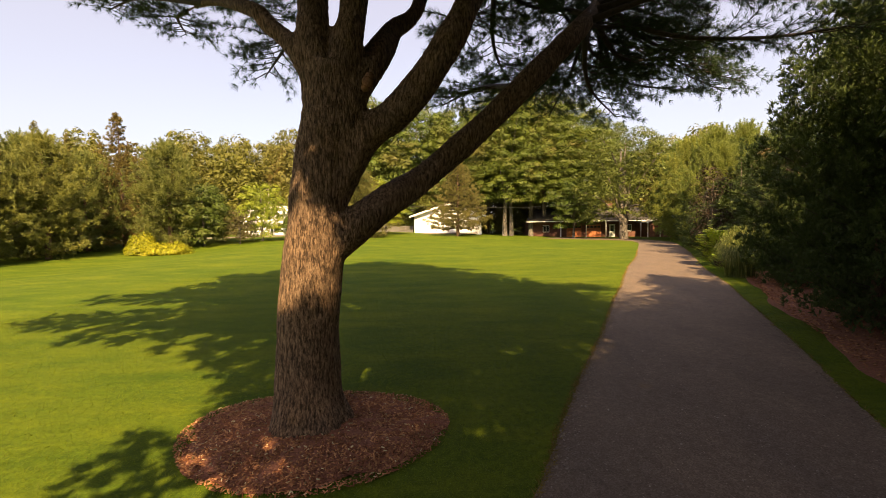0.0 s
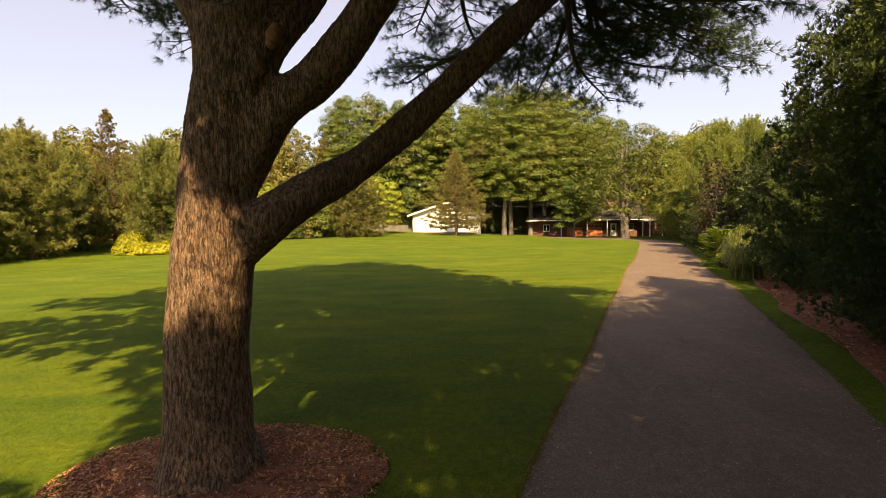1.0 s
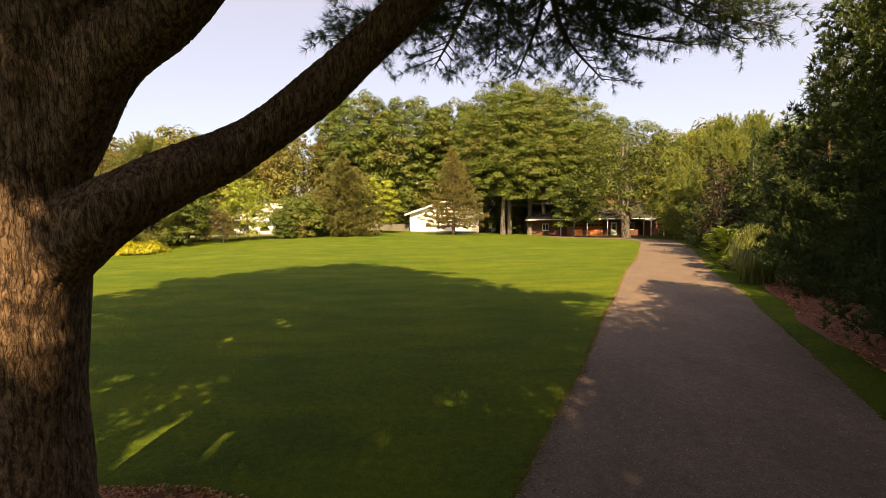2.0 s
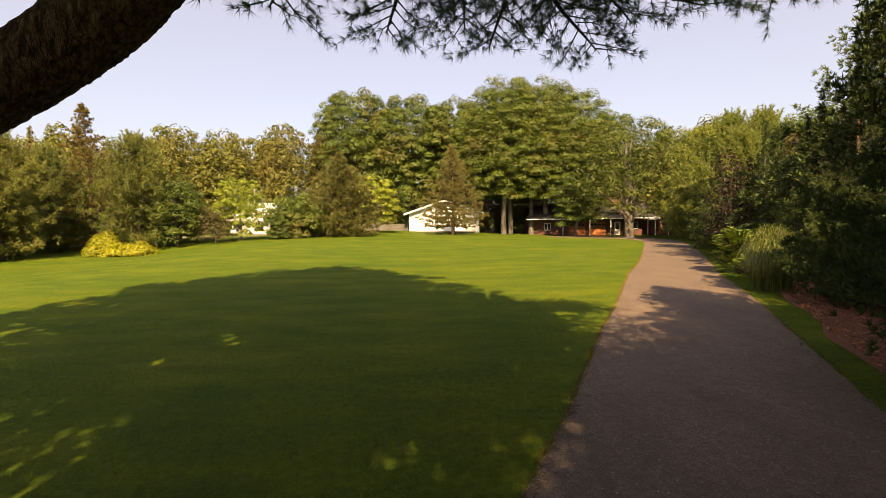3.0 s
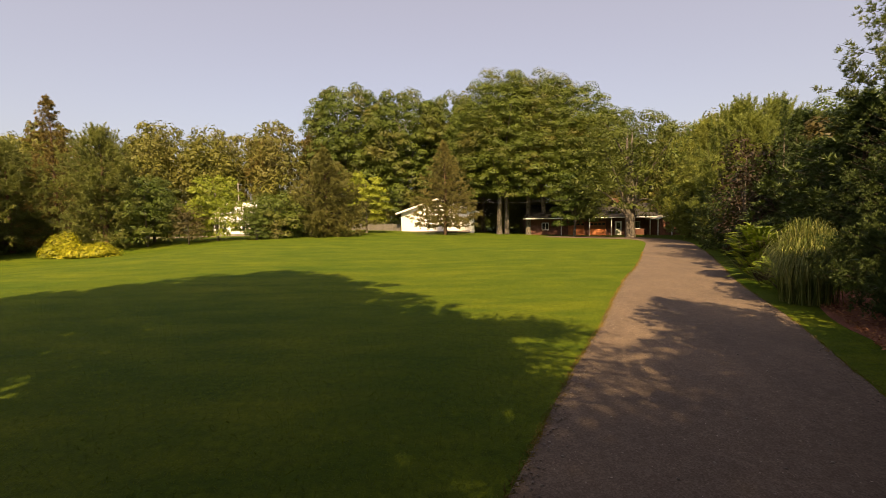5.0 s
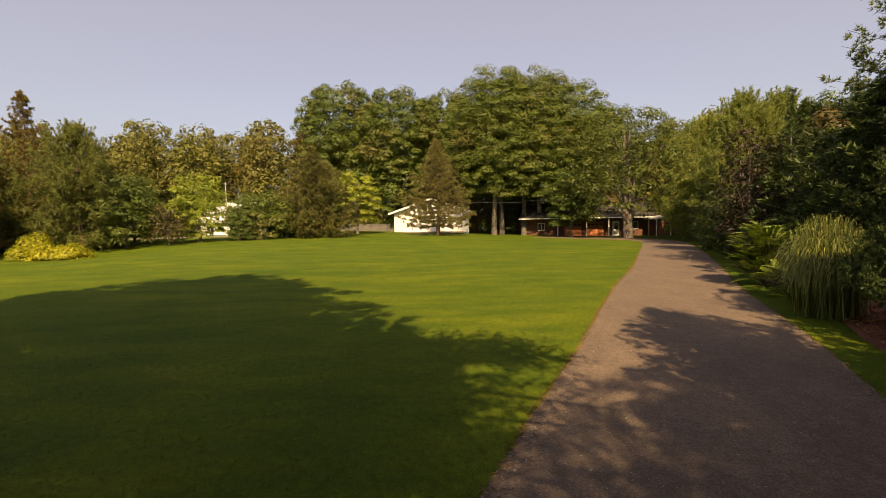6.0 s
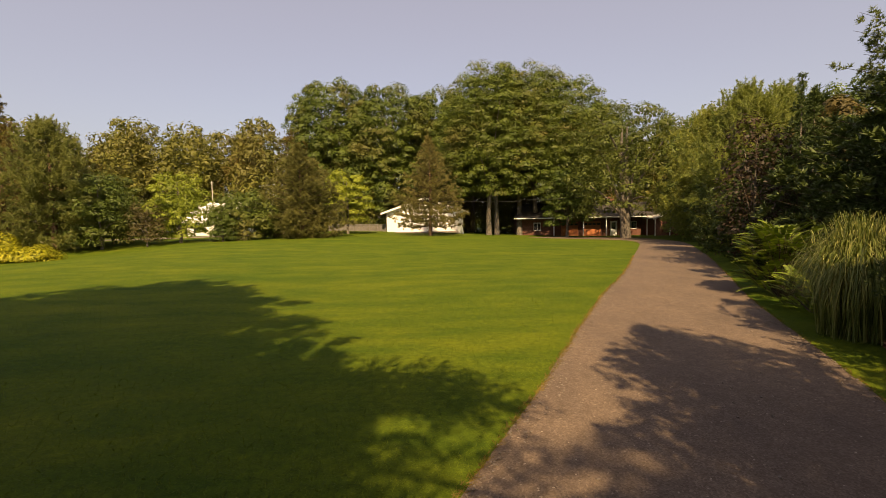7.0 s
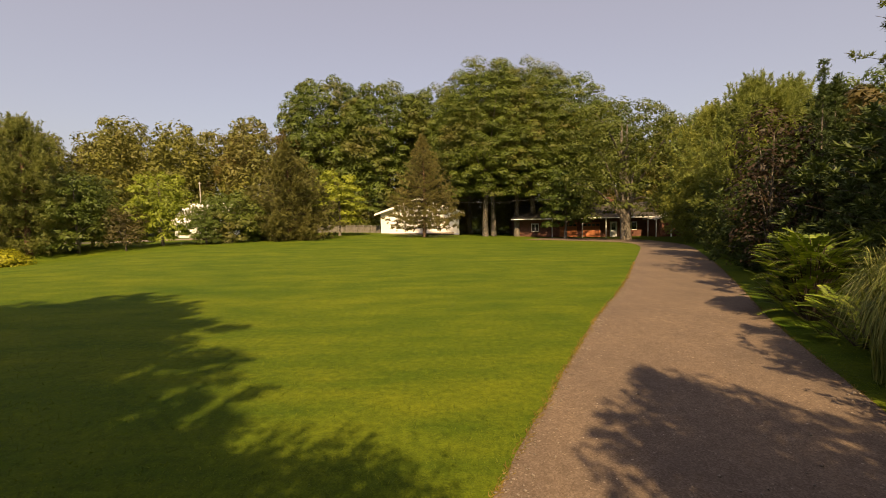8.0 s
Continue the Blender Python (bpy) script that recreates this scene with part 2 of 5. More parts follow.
M_DOOR = rough_mat("stained_garage_door", [(0.3, (0.3, 0.1, 0.04)), (0.7, (0.42, 0.16, 0.065))], 1.5, 0.5, 0.2, 0.004, (1, 1, 8))
M_FENCE = rough_mat("weathered_fence", [(0.3, (0.1, 0.09, 0.08)), (0.7, (0.2, 0.18, 0.16))], 4.0, 0.85, 0.4, 0.01)
M_POLE = plain_mat("weathered_pole", (0.42, 0.38, 0.33), 0.8, 0, 0.2)
M_GLASS = glass_mat()
M_WIRE = plain_mat("dark_cable", (0.03, 0.03, 0.03), 0.9)


# ---- mesh helpers ----
def smooth_step(u):
    u = np.clip(u, 0.0, 1.0)
    return u * u * (3 - 2 * u)


def ground_z(x, y):
    """The lie of the land: level near the walk, falling gently towards the brick house, with a shallow dip by the left trees."""
    return (-1.3 * smooth_step((y - 20) / 55) * smooth_step((x + 16) / 44)
            - 0.65 * smooth_step((-x - 12) / 12) * (1 - smooth_step((y - 39) / 11)) * smooth_step((y - 8) / 15))


def mesh_np(name, verts, faces, smooth=False):
    verts, faces = np.asarray(verts, np.float32), np.asarray(faces, np.int32)
    me = bpy.data.meshes.new(name)
    k = faces.shape[1]
    me.vertices.add(len(verts))
    me.vertices.foreach_set("co", verts.ravel())
    me.loops.add(faces.size)
    me.loops.foreach_set("vertex_index", faces.ravel())
    me.polygons.add(len(faces))
    me.polygons.foreach_set("loop_start", np.arange(0, faces.size, k, dtype=np.int32))
    if smooth:
        me.polygons.foreach_set("use_smooth", np.ones(len(faces), bool))
    me.update(calc_edges=True)
    return me


def join(chunks):
    vs, fs, n = [], [], 0
    for v, f in chunks:
        vs.append(v)
        fs.append(f + n)
        n += len(v)
    return np.concatenate(vs), np.concatenate(fs)


def thing(name, place, label, category, group="", kind="", turn=0.0, size=1.0):
    e = new(name)
    e.matrix_basis = pose(*place, 0, 0, turn) @ Matrix.Scale(size, 4)
    return tagged(e, label, category, group, kind)


def part(name, data, material, parent, label=""):
    """One mesh under a thing or a part; data is a bmesh, a mesh, or arrays of corners and faces."""
    if isinstance(data, tuple):
        me = mesh_np(name, data[0], data[1], len(data) > 2 and data[2])
    elif isinstance(data, bmesh.types.BMesh):
        me = bpy.data.meshes.new(name)
        data.to_mesh(me)
        data.free()
    else:
        me = data
    if material and not me.materials:
        me.materials.append(material)
    ob = new(name, me)
    ob.parent = parent
    if label:
        ob["label"] = label
    return ob


def solid(name, data, material, label, category="", kind="", group=""):
    ob = part(name, data, material, None)
    return tagged(ob, label, category, group, kind)


def box(cx, cy, cz, sx, sy, sz, bevel=0.0, bm=None):
    bm = bm or bmesh.new()
    r = bmesh.ops.create_cube(bm, size=1.0, matrix=Matrix.Translation((cx, cy, cz)) @ Matrix.Diagonal((sx, sy, sz, 1)))
    if bevel:
        es = list({e for v in r["verts"] for e in v.link_edges})
        bmesh.ops.bevel(bm, geom=es, offset=bevel, segments=1, affect="EDGES")
    return bm


def unit(v):
    return v / np.maximum(np.linalg.norm(v, axis=-1, keepdims=True), 1e-9)


def rand_dirs(rng, n):
    return unit(rng.normal(size=(n, 3)))


def perp(d):
    a = np.where(np.abs(d[..., 2:3]) < 0.9, np.array([0, 0, 1.0]), np.array([1.0, 0, 0]))
    return unit(np.cross(d, a))


def spline(pts, n):
    """n points along a smooth line through pts."""
    p = np.asarray(pts, float)
    q = np.vstack([2 * p[0] - p[1], p, 2 * p[-1] - p[-2]])
    out = []
    for u in np.linspace(0, len(p) - 1 - 1e-6, n):
        i = int(u)
        f = u - i
        a, b, c, d = q[i:i + 4]
        out.append(0.5 * (2 * b + (c - a) * f + (2 * a - 5 * b + 4 * c - d) * f * f + (3 * b - a - 3 * c + d) * f ** 3))
    return np.array(out)


def tube(path, radii, segs=6):
    path = np.asarray(path, float)
    n = len(path)
    radii = np.interp(np.linspace(0, 1, n), np.linspace(0, 1, len(radii)), radii)
    d = unit(np.gradient(path, axis=0))
    u = perp(d[:1])[0]
    us = []
    for k in range(n):
        u = unit(u - d[k] * np.dot(u, d[k]))
        us.append(u)
    us = np.array(us)
    vs = np.cross(d, us)
    a = np.linspace(0, 2 * np.pi, segs, endpoint=False)
    ring = path[:, None] + radii[:, None, None] * (us[:, None] * np.cos(a)[None, :, None] + vs[:, None] * np.sin(a)[None, :, None])
    v = ring.reshape(-1, 3)
    i = np.arange(n - 1)[:, None] * segs
    j = np.arange(segs)[None]
    k = (j + 1) % segs
    f = np.stack([i + j, i + k, i + segs + k, i + segs + j], -1).reshape(-1, 4)
    return v, f


def leaf_quads(c, normal, size, rng, aspect=0.6):
    """Pointed leaves at c, lying across the given normals, each turned at random."""
    n = len(c)
    u = perp(normal)
    w = np.cross(normal, u)
    a = rng.uniform(0, 2 * np.pi, n)[:, None]
    e1 = u * np.cos(a) + w * np.sin(a)
    e2 = -u * np.sin(a) + w * np.cos(a)
    s = np.broadcast_to(np.asarray(size, float), (n,))[:, None] * rng.uniform(0.7, 1.25, (n, 1))
    v = np.stack([c - e1 * s * 0.9 - e2 * s * aspect, c - e1 * s * 0.7 + e2 * s * aspect, c + e1 * s * 1.1], 1).reshape(-1, 3)
    return v, np.arange(3 * n).reshape(-1, 3)


def tufts(c, axis, count, length, width, spread, rng):
    """Bunches of thin needles that fan out round each axis."""
    n = len(c)
    d = unit(axis[:, None] + spread * rand_dirs(rng, n * count).reshape(n, count, 3)).reshape(-1, 3)
    base = np.repeat(c, count, 0) + d * 0.05 * length
    L = length * rng.uniform(0.75, 1.2, (n * count, 1))
    side = unit(np.cross(d, rand_dirs(rng, n * count))) * width * 0.5
    v = np.stack([base - side, base + side, base + d * L], 1).reshape(-1, 3)
    return v, np.arange(3 * n * count).reshape(-1, 3)


# ---- kinds of trees: each gives the arrays of its wood and its foliage ----
def broadleaf(seed, h, r, clear, trunk_r, lobes, per_lobe, leaf, flat=0.5, stems=1, lean=0.0, bulk=1.0):
    """A leafy tree: a forked trunk with limbs that carry many small shelves of leaves."""
    rng = np.random.default_rng(seed)
    wood, limbs = [], []
    lobes, per_lobe = max(12, int(lobes * 0.5)), int(per_lobe * 2.0)
    mid = clear + (h - clear) * 0.48
    cs = []
    for k in range(lobes):
        best, far = None, -1.0
        for trial in range(5):              # the shelves of leaves keep apart, with dark gaps between them
            d = rand_dirs(rng, 1)[0]
            q = rng.uniform(0.55, 1.0) ** 0.5 if k % 6 else rng.uniform(0.2, 0.6)
            up = d[2] > 0
            z = mid + d[2] * q * ((h - mid) if up else (mid - clear)) * (0.97 if up else 1.0)
            fr = (z - clear) / (h - clear)
            w = r * (np.sqrt(max(0.03, 1 - ((fr - 0.42) / 0.6) ** 2)))
            a = rng.uniform(0, 2 * np.pi)
            rr = w * q * rng.uniform(0.8, 1.06)
            c = np.array((rr * np.cos(a) + lean * fr, rr * np.sin(a), z))
            gap = min((np.sum((o - c) ** 2) for o in cs[-160:]), default=9e9)
            if gap > far:
                best, far = c, gap
        cs.append(best)
    cs = np.array(cs)
    size = 1.25 * bulk * (0.35 + 0.11 * r) * rng.uniform(0.65, 1.35, lobes)
    n = lobes * per_lobe
    idx = np.repeat(np.arange(lobes), per_lobe)
    d = rand_dirs(rng, n)
    d[:, 2] = np.abs(d[:, 2]) * 1.1 - 0.22
    d = unit(d)
    shell = rng.uniform(0.82, 1.06, (n, 1))
    c = cs[idx] + d * shell * size[idx][:, None] * np.array([1, 1, flat])
    c[:, 2] -= 0.22 * size[idx] * (d[:, 0] ** 2 + d[:, 1] ** 2)
    nor = unit(d * np.array([1, 1, 1.2]) + np.array([0, 0, 0.25]) + 0.08 * rand_dirs(rng, n))
    fol = leaf_quads(c, nor, leaf, rng)
    for s in range(stems):
        off = np.array([rng.uniform(-0.5, 0.5), rng.uniform(-0.3, 0.3), 0]) * (s > 0) * r * 0.3
        if stems == 1:
            off = off * 0
        path = spline([(0.12 * off[0], 0.1 * off[1], -0.1), off * 0.5 + (0, 0, clear * 0.6), off + (0.02 * r, 0, clear * 1.1), off + (lean * 0.4, 0.03 * r, mid), off * 1.2 + (lean * 0.7, 0, h * 0.86)], 14)
        wood.append(tube(path, [trunk_r * 1.45, trunk_r, trunk_r * 0.9, trunk_r * 0.6, trunk_r * 0.12], 9))
        for k in range(9 // stems + 2):
            z0 = rng.uniform(clear * 0.75, mid * 1.05)
            p0 = path[np.argmin(np.abs(path[:, 2] - z0))]
            e = cs[rng.integers(lobes)]
            if e[2] < p0[2] - 0.5:
                continue
            m = 0.5 * (p0 + e) + (0, 0, 0.12 * r)
            limbs.append(tube(spline([p0, m, e], 7), [trunk_r * 0.45, trunk_r * 0.26, trunk_r * 0.06], 6))
    return (wood, limbs, None), fol


def conifer(seed, h, r, clear, trunk_r, whorl, per_whorl, droop, tuft_n, tuft_len, tuft_w, step=0.22, ragged=0.2, spread=0.75, slim=1.0, width=0.33, clump=0.14, bough_r=0.22, crowd=4, shoots=0):
    """A pine or spruce: whorls of boughs, each a flat fan of twigs with needle tufts. droop: below 0 the boughs rise."""
    rng = np.random.default_rng(seed)
    wood = []
    stem = [tube(spline([(0, 0, -0.1), (0.02 * r, 0, h * 0.4), (0, 0.02 * r, h * 0.98)], 12), [trunk_r * 1.25, trunk_r * 0.8, trunk_r * 0.1], 8)]
    C, A = [], []
    z = clear
    while z < h * 0.985:
        f = (z - clear) / (h - clear)
        reach = r * (1 - f ** slim) * (0.75 + 0.25 * min(1, f * 6 + 0.3)) + 0.12 * r * (1 - f) + 0.02 * r
        a0 = rng.uniform(0, 6.28)
        for k in range(per_whorl):
            if rng.uniform() < ragged * 0.35:
                continue
            a = a0 + 2 * np.pi * k / per_whorl + rng.uniform(-0.35, 0.35)
            L = reach * rng.uniform(1 - ragged, 1 + ragged * 0.5)
            o = np.array([np.cos(a), np.sin(a), 0])
            s = np.array([-np.sin(a), np.cos(a), 0])
            tilt = -droop * (1 - 0.7 * f) + 0.55 * f
            p0 = np.array([0, 0, z + rng.uniform(-0.3, 0.3) * whorl])
            p1 = p0 + o * L * 0.55 + np.array([0, 0, L * tilt * 0.45])
            p2 = p0 + o * L + np.array([0, 0, L * (tilt * 0.7 + 0.12)])
            path = spline([p0, p1, p2], 6)
            wood.append(tube(path, [trunk_r * bough_r * (1 - 0.6 * f), trunk_r * 0.03], 4))
            m = max(3, int(L / step * (2.4 + 0.8 * L) / 4))
            t = rng.uniform(0.06, 1.0, m) ** 0.85
            pos = np.stack([np.interp(t, np.linspace(0, 1, 6), path[:, q]) for q in range(3)], 1)
            lat = rng.uniform(-1, 1, m) * width * L * (1.05 - t) * 1.2
            lat += rng.normal(0, 0.05, m)
            pos = pos + s * lat[:, None] + np.array([0, 0, 1]) * (rng.normal(0, clump * 0.8, m) - np.abs(lat) * max(droop, 0) * 0.5)[:, None]
            q = crowd                  # tufts crowd into small puffs
            axis = unit(o * 0.6 + s * np.sign(lat)[:, None] * 0.4 + np.array([0, 0, 0.6 - droop * 1.2]))
            puff = rand_dirs(rng, m * q) * rng.uniform(0.2, 1.0, (m * q, 1)) * clump
            C.append(np.repeat(pos, q, 0) + puff)
            A.append(unit(np.repeat(axis, q, 0) + puff / clump * 0.7))
            if shoots and f > 0.3:     # upright young shoots at the boughs' ends
                rise = np.linspace(0, 0.11 * shoots, shoots)[:, None]
                C.append(path[-1] + np.array([0, 0, 1]) * rise + o * 0.3 * rise)
                A.append(np.tile([[0, 0, 1.0]], (shoots, 1)))
        z += whorl * rng.uniform(0.8, 1.2) * (1 - 0.4 * f)
    m = 10
    C.append(np.stack([np.zeros(m), np.zeros(m), np.linspace(h * 0.9, h, m)], 1))
    A.append(np.tile([[0, 0, 1.0]], (m, 1)))
    C, A = np.concatenate(C), np.concatenate(A)
    return (stem, [], join(wood)), tufts(C, A, tuft_n, tuft_len, tuft_w, spread, rng)


def tree(name, wood, foliage, bark, leaf, place, label, category="tree", group="", turn=0.0, size=1.0):
    e = thing(name, place, label, category, group, "", turn, size)
    stems, limbs, boughs = wood
    for s in stems:
        part("trunk", (*s, True), bark, e)
    for s in limbs:
        part("limb", (*s, True), bark, e)
    if boughs:
        tagged(part("branching", boughs, M_TWIG, e), kind="stuff")
    part("crown", foliage, leaf, e)
    return e


def at_ground(x, y, turn=0.0, sx=1.0, sz=None):
    return pose(x, y, float(ground_z(x, y)) - 0.03, 0, 0, turn) @ Matrix.Diagonal((sx, sx, sz or sx, 1))


def place_of(x, y):
    return (x, y, float(ground_z(x, y)) - 0.03)


# ---- ground ----
DRIVE_L = [(-4.2, -8.0), (-0.9, 0.0), (0.75, 3.4), (1.3, 4.64), (2.17, 6.5), (3.07, 8.3), (4.32, 11.07), (5.48, 13.43), (7.7, 18.2), (10.1, 22.9), (13.0, 29.2), (15.2, 34.0), (17.6, 39.5), (19.6, 45.5), (20.0, 50.0), (17.6, 55.0), (13.0, 58.5)]
DRIVE_R = [(-0.6, -8.6), (2.2, -0.6), (3.95, 3.2), (4.6, 4.6), (5.45, 6.3), (6.5, 8.5), (7.85, 11.4), (8.9, 13.6), (10.75, 18.0), (12.7, 22.0), (15.6, 28.0), (17.9, 33.0), (20.4, 38.4), (22.8, 44.6), (24.6, 51.5), (25.6, 61.0), (19.0, 67.6)]
_dl, _dr = spline(DRIVE_L, 220), spline(DRIVE_R, 220)


def drive_left(y):
    return np.interp(y, _dl[:150, 1], _dl[:150, 0])


def drive_right(y):
    return np.interp(y, _dr[:150, 1], _dr[:150, 0])


def bed_edge(y):
    """Where the mulch bed under the pines begins: the grass verge widens past the near pines."""
    return drive_right(y) + 0.6 + 0.35 * smooth_step((y - 10.0) / 6.0)


def axis_steps(lo, hi, fine_lo, fine_hi, fine, far):
    a = np.arange(fine_lo, fine_hi + 1e-6, fine)
    left = fine_lo - np.geomspace(fine, fine_lo - lo, far)[::-1]
    right = fine_hi + np.geomspace(fine, hi - fine_hi, far)
    return np.concatenate([left, a, right])


gx, gy = axis_steps(-1500, 1500, -40, 50, 0.75, 22), axis_steps(-1500, 1500, -20, 90, 0.75, 22)
GX, GY = np.meshgrid(gx, gy)
GZ = ground_z(GX, GY)
nx, ny = len(gx), len(gy)
ii = (np.arange(ny - 1)[:, None] * nx + np.arange(nx - 1)[None]).ravel()
solid("ground", (np.stack([GX, GY, GZ], -1).reshape(-1, 3), np.stack([ii, ii + 1, ii + nx + 1, ii + nx], 1), True), M_LAWN,
      "mown green lawn with a few worn patches", "lawn", "structure")


def strip(left, right, across, lift, wobble, rng):
    """A band of ground between two edges, with ragged margins and a slight crown."""
    n = len(left)
    u = np.linspace(0, 1, across)
    soft = np.hanning(9) / np.hanning(9).sum()
    a = left + np.stack([np.convolve(rng.normal(0, wobble * 2, n), soft, "same"), np.zeros(n)], 1)
    b = right + np.stack([np.convolve(rng.normal(0, wobble * 2, n), soft, "same"), np.zeros(n)], 1)
    p = a[:, None] * (1 - u)[None, :, None] + b[:, None] * u[None, :, None]
    z = ground_z(p[..., 0], p[..., 1]) + lift * (0.25 + 3 * u * (1 - u))[None]
    v = np.concatenate([p, z[..., None]], -1).reshape(-1, 3)
    i = (np.arange(n - 1)[:, None] * across + np.arange(across - 1)[None]).ravel()
    return v, np.stack([i, i + 1, i + across + 1, i + across], 1), True


rng0 = np.random.default_rng(5)
solid("driveway", strip(spline(DRIVE_L, 700), spline(DRIVE_R, 700), 9, 0.02, 0.01, rng0), M_DRIVE, "worn brown-grey gravel driveway with ragged edges beside the lawn", "driveway", "structure")
# pale lane of the neighbour, seen under the far row of trees
lane_l, lane_r = spline([(-60, 44), (-34, 52), (-22, 58), (-16, 66)], 60), spline([(-60, 47), (-35, 56), (-24, 62), (-18, 70)], 60)
solid("lane", strip(lane_l, lane_r, 4, 0.03, 0.1, rng0), M_STONE, "pale gravel lane under the far row of trees", "lane", "structure")


def mulch_patch(name, outline_pts, height, label, lift=0.012):
    """A low mound of mulch with an uneven rim."""
    c = np.mean(outline_pts, 0)
    rings = 9
    vs = []
    r = np.random.default_rng(len(outline_pts))
    for k in range(rings):
        f = k / (rings - 1)
        p = c + (outline_pts - c) * f
        z = ground_z(p[:, 0], p[:, 1]) + lift + height * (1 - f ** 3) + r.normal(0, 0.012, len(p)) * (f < 1)
        vs.append(np.concatenate([p, z[:, None]], 1))
    v = np.concatenate(vs)
    n = len(outline_pts)
    i = (np.arange(rings - 1)[:, None] * n + np.arange(n)[None]).ravel()
    j = (np.arange(rings - 1)[:, None] * n + ((np.arange(n) + 1) % n)[None]).ravel()
    return solid(name, (v, np.stack([i, j, j + n, i + n], 1), True), M_MULCH, label, "mulch", "structure")


RING_C, RING_R = np.array([-1.36, 4.42]), np.array([1.3, 1.0])
_a = np.linspace(0, 2 * np.pi, 90, endpoint=False)
ring_pts = RING_C + np.stack([np.cos(_a), np.sin(_a)], 1) * RING_R * (1 + 0.05 * np.sin(3 * _a + 1) + 0.03 * np.sin(7 * _a) + 0.02 * np.sin(13 * _a))[:, None]
mulch_patch("mulch_ring", ring_pts, 0.07, "ring of red-brown bark mulch round the pine's foot")
_y = np.linspace(3.0, 16.6, 60)
bed_l = np.stack([bed_edge(_y) + 0.12 * np.sin(_y * 1.7), _y], 1)
solid("mulch_bed", strip(bed_l, np.stack([drive_right(_y) + 7.5, _y - 1.2], 1), 14, 0.03, 0.06, rng0), M_MULCH, "bed of red-brown mulch and dry needles under the pines", "mulch", "structure")


def chips(pts, z, size, rng, long=2.6):
    """Small flat splinters lying at all angles, as boxes of eight corners."""
    n = len(pts)
    d = rand_dirs(rng, n) * np.array([1, 1, 0.35])
    d = unit(d)
    s = perp(d)
    w = np.cross(d, s)
    k = size * rng.uniform(0.5, 1.4, (n, 1))
    c = np.concatenate([pts, z[:, None]], 1)
    out = []
    for a, b, e in ((-1, -1, -1), (1, -1, -1), (1, 1, -1), (-1, 1, -1), (-1, -1, 1), (1, -1, 1), (1, 1, 1), (-1, 1, 1)):
        out.append(c + d * k * long * 0.5 * a + s * k * 0.5 * b + w * k * 0.18 * e)
    v = np.stack(out, 1).reshape(-1, 3)
    f = np.array([[0, 3, 2, 1], [4, 5, 6, 7], [0, 1, 5, 4], [1, 2, 6, 5], [2, 3, 7, 6], [3, 0, 4, 7]])
    return v, (np.arange(n)[:, None, None] * 8 + f[None]).reshape(-1, 4)


# ---- the brick house, the white shed and the far white house ----
def quad_prism(bm, pts, thick):
    """A slab under four corners, thick downwards."""
    top = [bm.verts.new(p) for p in pts]
    low = [bm.verts.new((p[0], p[1], p[2] - thick)) for p in pts]
    bm.faces.new(top)
    bm.faces.new(low[::-1])
    for k in range(4):
        m = (k + 1) % 4
        bm.faces.new((top[m], top[k], low[k], low[m]))
    return bm


def gable_wall(x0, x1, y0, y1, z0, z1, apex):
    bm = bmesh.new()
    xm = (x0 + x1) / 2
    front = [bm.verts.new((x, y0, z)) for x, z in ((x0, z0), (x1, z0), (x1, z1), (xm, apex), (x0, z1))]
    back = [bm.verts.new((x, y1, z)) for x, z in ((x0, z0), (x1, z0), (x1, z1), (xm, apex), (x0, z1))]
    bm.faces.new(front)
    bm.faces.new(back[::-1])
    for k in range(5):
        m = (k + 1) % 5
        bm.faces.new((front[m], front[k], back[k], back[m]))
    return bm


def window_part(parent, cx, y, cz, w, h, name="window"):
    f = part(name, box(cx, y, cz, w, 0.1, h, 0.01), M_TRIM, parent, "white-framed window")
    part("pane", box(cx - w * 0.24, y - 0.055, cz, w * 0.4, 0.02, h * 0.82), M_GLASS, f)
    part("pane", box(cx + w * 0.24, y - 0.055, cz, w * 0.4, 0.02, h * 0.82), M_GLASS, f)
    return f


